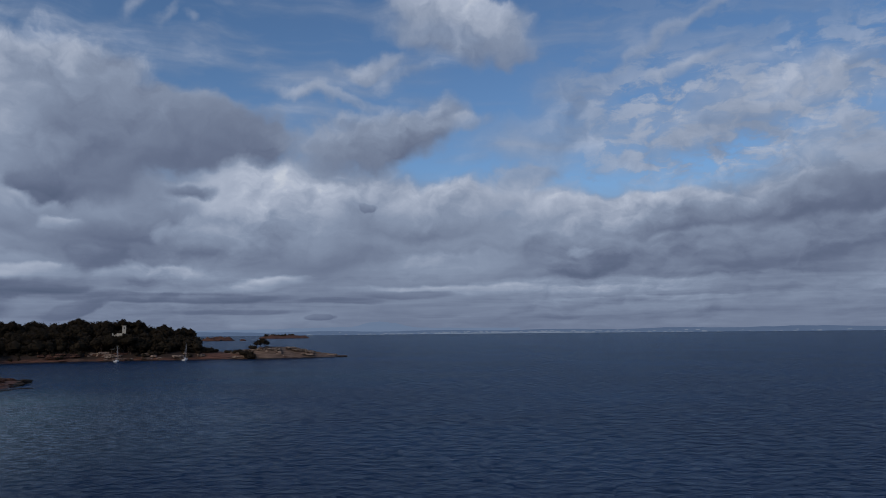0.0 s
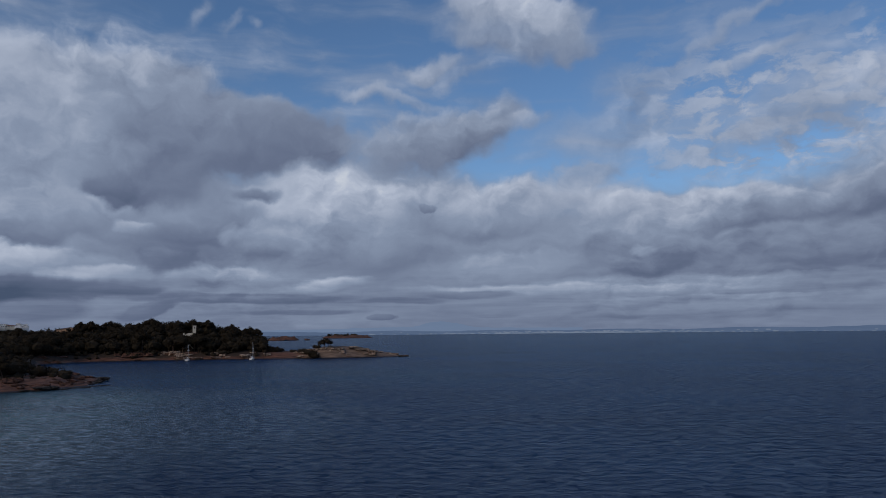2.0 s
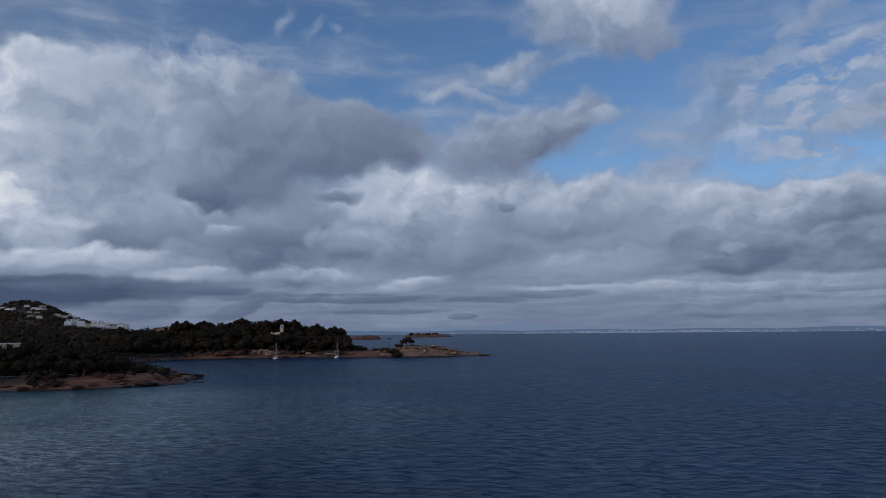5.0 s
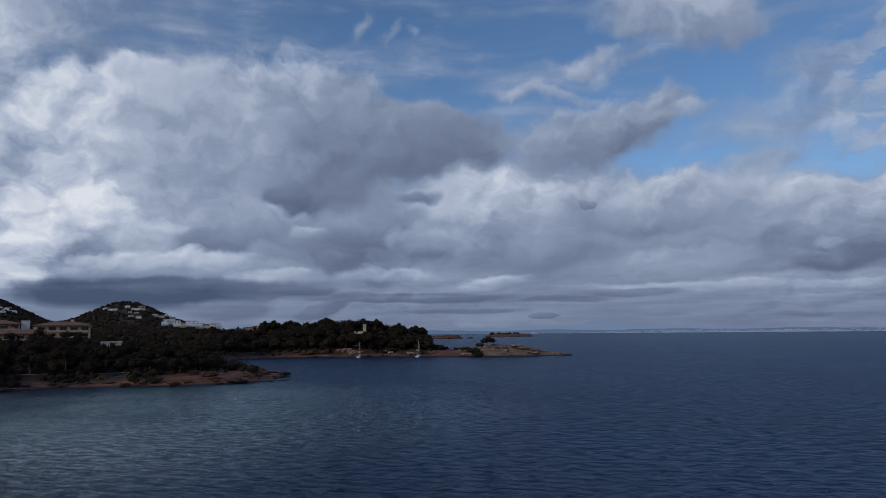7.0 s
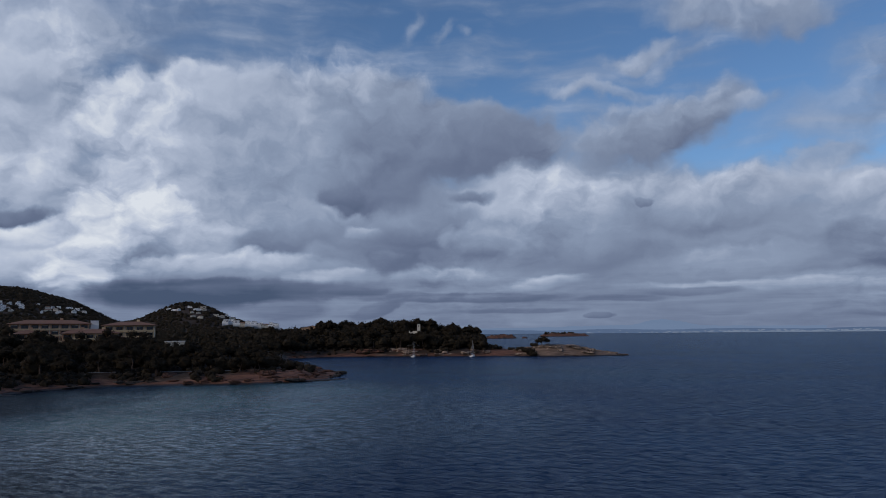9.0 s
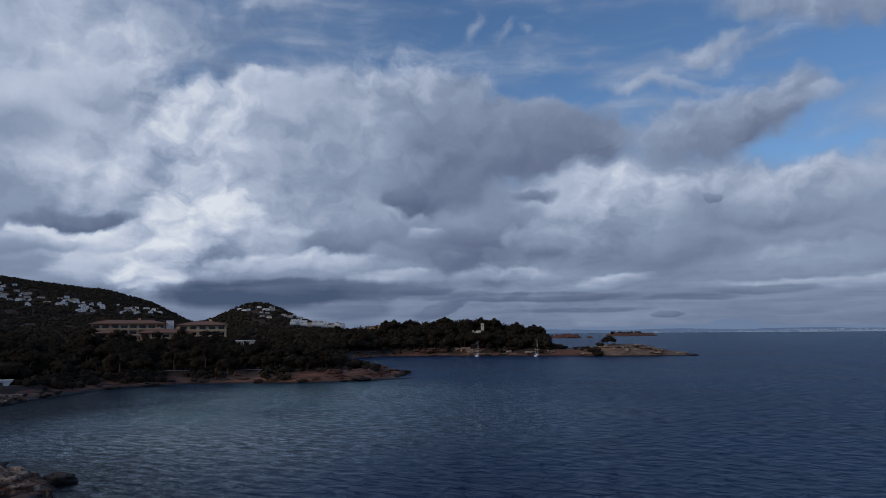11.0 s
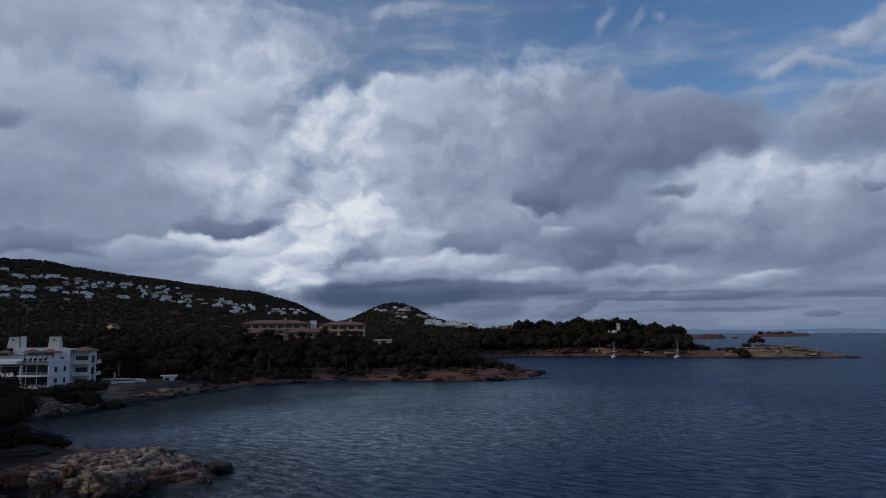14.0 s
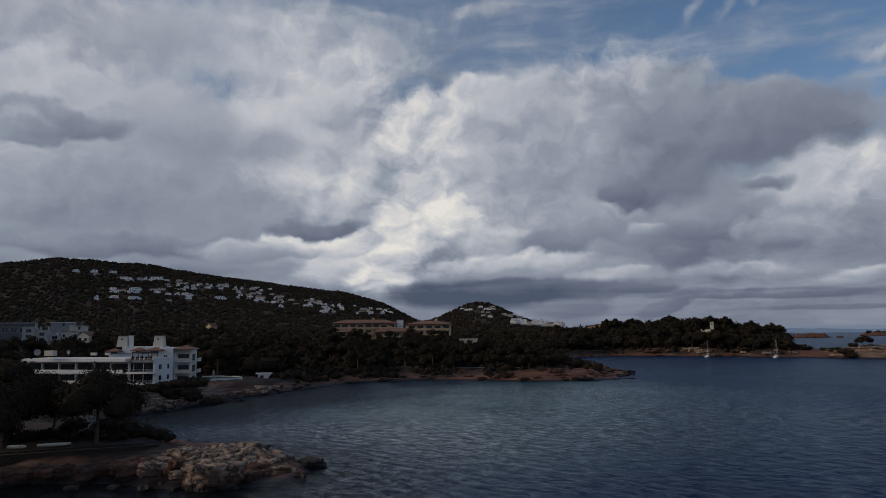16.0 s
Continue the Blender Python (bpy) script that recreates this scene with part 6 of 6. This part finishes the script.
def yacht(azimuth, far, turn, long, mast, label, lean=0.0):
    """A moored sailing yacht: hull, deck, cabin, mast, boom with its furled sail, stays."""
    x, y = polar(azimuth, far)
    boat = tagged(new("sailing_yacht"), label, "sailboat", "yachts moored in the bay")
    boat.matrix_basis = pose(x, y, 0.0, 0, lean, azimuth + turn)
    beam = long * 0.16
    bm = bmesh.new()
    rings = []
    for k in range(11):
        u = k / 10
        w = beam * (math.sin(math.pi * (0.5 + u * 0.5)) ** 0.6 if u > 0.35 else 0.82 + 0.5 * u)
        w = max(w, 0.03)
        sheer = 0.95 + 0.35 * u * u
        rings.append([bm.verts.new((long * (u - 0.5), w * c, h)) for c, h in ((-1, sheer), (-0.92, 0.35), (-0.5, -0.25), (0, -0.4), (0.5, -0.25), (0.92, 0.35), (1, sheer))])
    for a, b in zip(rings, rings[1:]):
        for s in range(6):
            bm.faces.new((a[s], a[s + 1], b[s + 1], b[s]))
        bm.faces.new((a[0], b[0], b[6], a[6]))
    bm.faces.new(rings[0])
    bm.faces.new(rings[-1][::-1])
    bmesh.ops.recalc_face_normals(bm, faces=bm.faces[:])
    part("hull", bm, PLASTER, boat, "white hull")
    cabin = block("cabin", PLASTER, boat, -long * 0.12, long * 0.2, -beam * 0.55, beam * 0.55, 0.95, 1.65, bevel=0.12, top=0.85)
    for s in (-1, 1):
        block("porthole", GLASS, cabin, -long * 0.06, long * 0.12, s * beam * 0.53 - 0.03, s * beam * 0.53 + 0.03, 1.2, 1.42, bevel=0)
    bm = bmesh.new()
    tube(bm, [(long * 0.08, 0, 1.0), (long * 0.08, 0, mast)], [0.12, 0.07], 6)
    part("mast", bm, METAL, boat)
    bm = bmesh.new()
    tube(bm, [(long * 0.08, 0, 2.2), (-long * 0.36, 0, 2.3)], [0.08, 0.08], 6)
    part("boom", bm, METAL, boat)
    bm = bmesh.new()
    tube(bm, [(long * 0.06, 0, 2.45), (-long * 0.1, 0, 2.55), (-long * 0.34, 0, 2.45)], [0.22, 0.3, 0.12], 7)
    part("furled_sail", bm, SAIL, boat)
    bm = bmesh.new()
    for tx, ty, tz in ((long * 0.49, 0, 1.25), (-long * 0.49, 0, 1.0), (long * 0.06, beam * 0.95, 1.0), (long * 0.06, -beam * 0.95, 1.0)):
        tube(bm, [(long * 0.08, 0, mast - 0.2), (tx, ty, tz)], [0.012, 0.012], 4)
    tube(bm, [(long * 0.08, -1.1, mast * 0.62), (long * 0.08, 1.1, mast * 0.62)], [0.04, 0.04], 4)
    part("rigging", bm, METAL, boat)
    bm = bmesh.new()
    tube(bm, [(long * 0.46, 0, 1.5), (long * 0.3, 0, mast * 0.5), (long * 0.12, 0, mast * 0.92)], [0.04, 0.06, 0.03], 5)
    part("rolled_jib", bm, SAIL, boat)
    return boat


yacht(26.30, 571, 78, 9.5, 12.4, "white sailing yacht with bare mast moored in the bay", 1.2)
yacht(21.65, 569, 74, 9.5, 13.2, "white sailing yacht with a tall bare mast at anchor")


# ---- islets and the far side of the bay ----
def islet(azimuth, far, wide, deep, tall, seed, mat, label):
    x, y = polar(azimuth, far)
    bm = bmesh.new()
    n, m = 60, 24
    grid = []
    for i in range(n + 1):
        row = []
        for j in range(m + 1):
            u, w = i / n * 2 - 1, j / m * 2 - 1
            r = math.sqrt(u * u + w * w)
            p = Vector((u * 3 + seed, w * 3, seed * 1.7))
            k = max(0.0, 1 - r ** 2.2 + 0.35 * noise.noise(p * 1.2))
            h = tall * (min(1, k * 1.6) * (0.62 + 0.5 * noise.noise(p * 0.9 + Vector((9, 3, 1)))) + 0.12 * noise.noise(p * 5)) * min(1, k * 4) - (2.0 if k <= 0.02 else 0)
            row.append(bm.verts.new((u * wide / 2, w * deep / 2, h)))
        grid.append(row)
    for a, b in zip(grid, grid[1:]):
        for j in range(m):
            bm.faces.new((a[j], b[j], b[j + 1], a[j + 1]))
    ob = part("islet", bm, mat, None, "", True)
    ob.matrix_basis = pose(x, y, 0, 0, 0, azimuth)
    tagged(ob, label, "islet")


islet(19.4, 1900, 84, 60, 12, 2.3, RED_ROCK, "low reddish rock islet off the wooded headland")
islet(17.55, 1880, 16, 20, 5, 5.1, RED_ROCK, "small reddish rock beside the islet")
islet(14.4, 2420, 168, 90, 13, 7.7, RED_ROCK, "long low rock islet with scrub on its back")


def far_rock_scrub():
    rng = np.random.default_rng(9)
    verts, faces = [], []
    for k in range(26):
        a = 15.9 - 2.2 * rng.random() ** 1.4
        x, y = polar(a, 2405 + 25 * rng.random())
        r = 4.5
        v, f = foliage(rng, [((x, y, 9 + 2.5 * rng.random()), r)], 24, 3, 0.8)
        b = len(verts)
        verts += v
        faces += [tuple(b + i for i in q) for q in f]
        cores(rng, [((x, y, 8 + 2.5 * rng.random()), r)], verts, faces)
    me = from_arrays("islet_scrub", verts, faces)
    me.materials.append(SCRUB)
    tagged(new("islet_scrub", me), "dark scrub on the back of the islet", "vegetation", kind="stuff")


far_rock_scrub()


def hazed_glow_material(name, low, high):
    """A glow for land many kilometres off, the haze of damp air put in its colour."""
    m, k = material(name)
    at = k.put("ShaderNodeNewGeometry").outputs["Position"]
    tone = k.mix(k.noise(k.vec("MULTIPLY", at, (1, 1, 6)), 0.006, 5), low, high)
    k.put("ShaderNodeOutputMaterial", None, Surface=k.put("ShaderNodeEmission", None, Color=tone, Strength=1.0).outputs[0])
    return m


FAR_LAND_GLOW = hazed_glow_material("far_land_haze", (0.082, 0.112, 0.172), (0.118, 0.150, 0.215))
FAR_PEAK_GLOW = hazed_glow_material("far_peak_haze", (0.15, 0.19, 0.26), (0.17, 0.21, 0.285))


def far_coast(name, far, az_lo, az_hi, profile, mat, seed):
    """A low coast across the bay, as a ridge with depth."""
    steps = 300
    verts, faces = [], []
    for k in range(steps + 1):
        a = az_lo + (az_hi - az_lo) * k / steps
        top = profile(a) * (1 + 0.12 * noise.noise(Vector((a * 0.9, seed, 0))) + 0.07 * noise.noise(Vector((a * 4, seed, 3))))
        for d, h in ((0, -1), (8, top * 0.35), (60, top), (150, -1)):
            x, y = polar(a, far + d)
            verts.append((x, y, h))
    for k in range(steps):
        for j in range(3):
            b = k * 4 + j
            faces.append((b, b + 1, b + 5, b + 4))
    me = from_arrays(name, verts, faces)
    me.materials.append(mat)
    tagged(new(name, me), "low hazy coast across the wide bay", "coast", kind="structure")


far_coast("backdrop_hills", 4690, -4, 30, lambda a: 36 + 14 * math.exp(-((a - 9) / 6) ** 2) + 34 * (1 / (1 + math.exp((abs(a - 6.9) - 1.5) * 3.0))), FAR_PEAK_GLOW, 2.0)
far_coast("backdrop_coast", 4600, -45, 27, lambda a: 22 + 6 * math.exp(-((a + 24) / 9) ** 2) + 3 * math.sin(a * 0.7), FAR_LAND_GLOW, 5.0)


def far_town():
    """Pale waterfront buildings along the far shore, too many and too small to count."""
    rng = np.random.default_rng(5)
    bm = bmesh.new()
    for k in range(430):
        a = (rng.normal() * 5 - 4) if k < 330 else (-35 + 60 * rng.random())
        if not -36 < a < 16:
            continue
        x, y = polar(a, 4560 + 25 * rng.random())
        w, h = 4 + 8 * rng.random(), 2.5 + 6 * rng.random() ** 2
        z = 0 if rng.random() < 0.75 else 4 + 7 * rng.random()
        c, s = math.cos(radians(a)), math.sin(radians(a))
        v = [bm.verts.new((x + (p * c - q * s), y + (p * s + q * c), zz)) for zz in (z, z + h) for p, q in ((-w, 0), (w, 0), (w, 8), (-w, 8))]
        for f in ((0, 1, 5, 4), (1, 2, 6, 5), (2, 3, 7, 6), (3, 0, 4, 7), (4, 5, 6, 7)):
            bm.faces.new([v[i] for i in f])
    tagged(part("far_town", bm, FAR_TOWN_GLOW), "pale waterfront town strung along the far shore", "town", kind="stuff")


# the town walls glow in haze tones instead of taking the light
FAR_TOWN_GLOW = hazed_glow_material("far_town_haze", (0.12, 0.15, 0.20), (0.23, 0.25, 0.29))
far_town()

# ---- woods too thick to count ----
clumps("forest", "dark pine forest covering the hillsides", scatter(31, 30000, 36, 84, 900, 2250, lambda x, y, d: d > 60 and not open_ground(x, y)), 3.3, 31, PINE, 7, 0.8, 0.35, 0.5)
clumps("woodland", "dense pine wood behind the shore", scatter(32, 1700, 36, 84, 450, 900, lambda x, y, d: d > 25 and not open_ground(x, y)), 4.4, 32, PINE, 52, 0.85, 0.8, 0.34)
clumps("thicket", "close canopy of the pine wood on the far headland", scatter(34, 1100, 20.8, 38, 560, 700, lambda x, y, d: d > 10 and not open_ground(x, y)), 3.6, 34, PINE, 76, 0.85, 1.3, 0.26)
clumps("coppice", "close canopy of the pine wood round the bay", scatter(35, 1000, 37, 84, 265, 460, lambda x, y, d: d > 19 and not open_ground(x, y)), 3.2, 35, PINE, 76, 0.85, 0.9, 0.27)
clumps("brushwood", "dark brush above the inner shore of the bay", scatter(36, 4200, 40.8, 84, 170, 420, lambda x, y, d: (2.5 if y > 150 else 4.5) < d < 26 and not open_ground(x, y)), 1.7, 36, SCRUB, 22, 0.8, 0.4, 0.45)
clumps("undergrowth", "low dark scrub under the pines and along the shore", scatter(33, 6500, 20, 84, 180, 700, lambda x, y, d: (2.4 if y > 420 else 10) < d < 45 and not open_ground(x, y)), 1.7, 33, SCRUB, 18, 0.8, 0.4, 0.5)
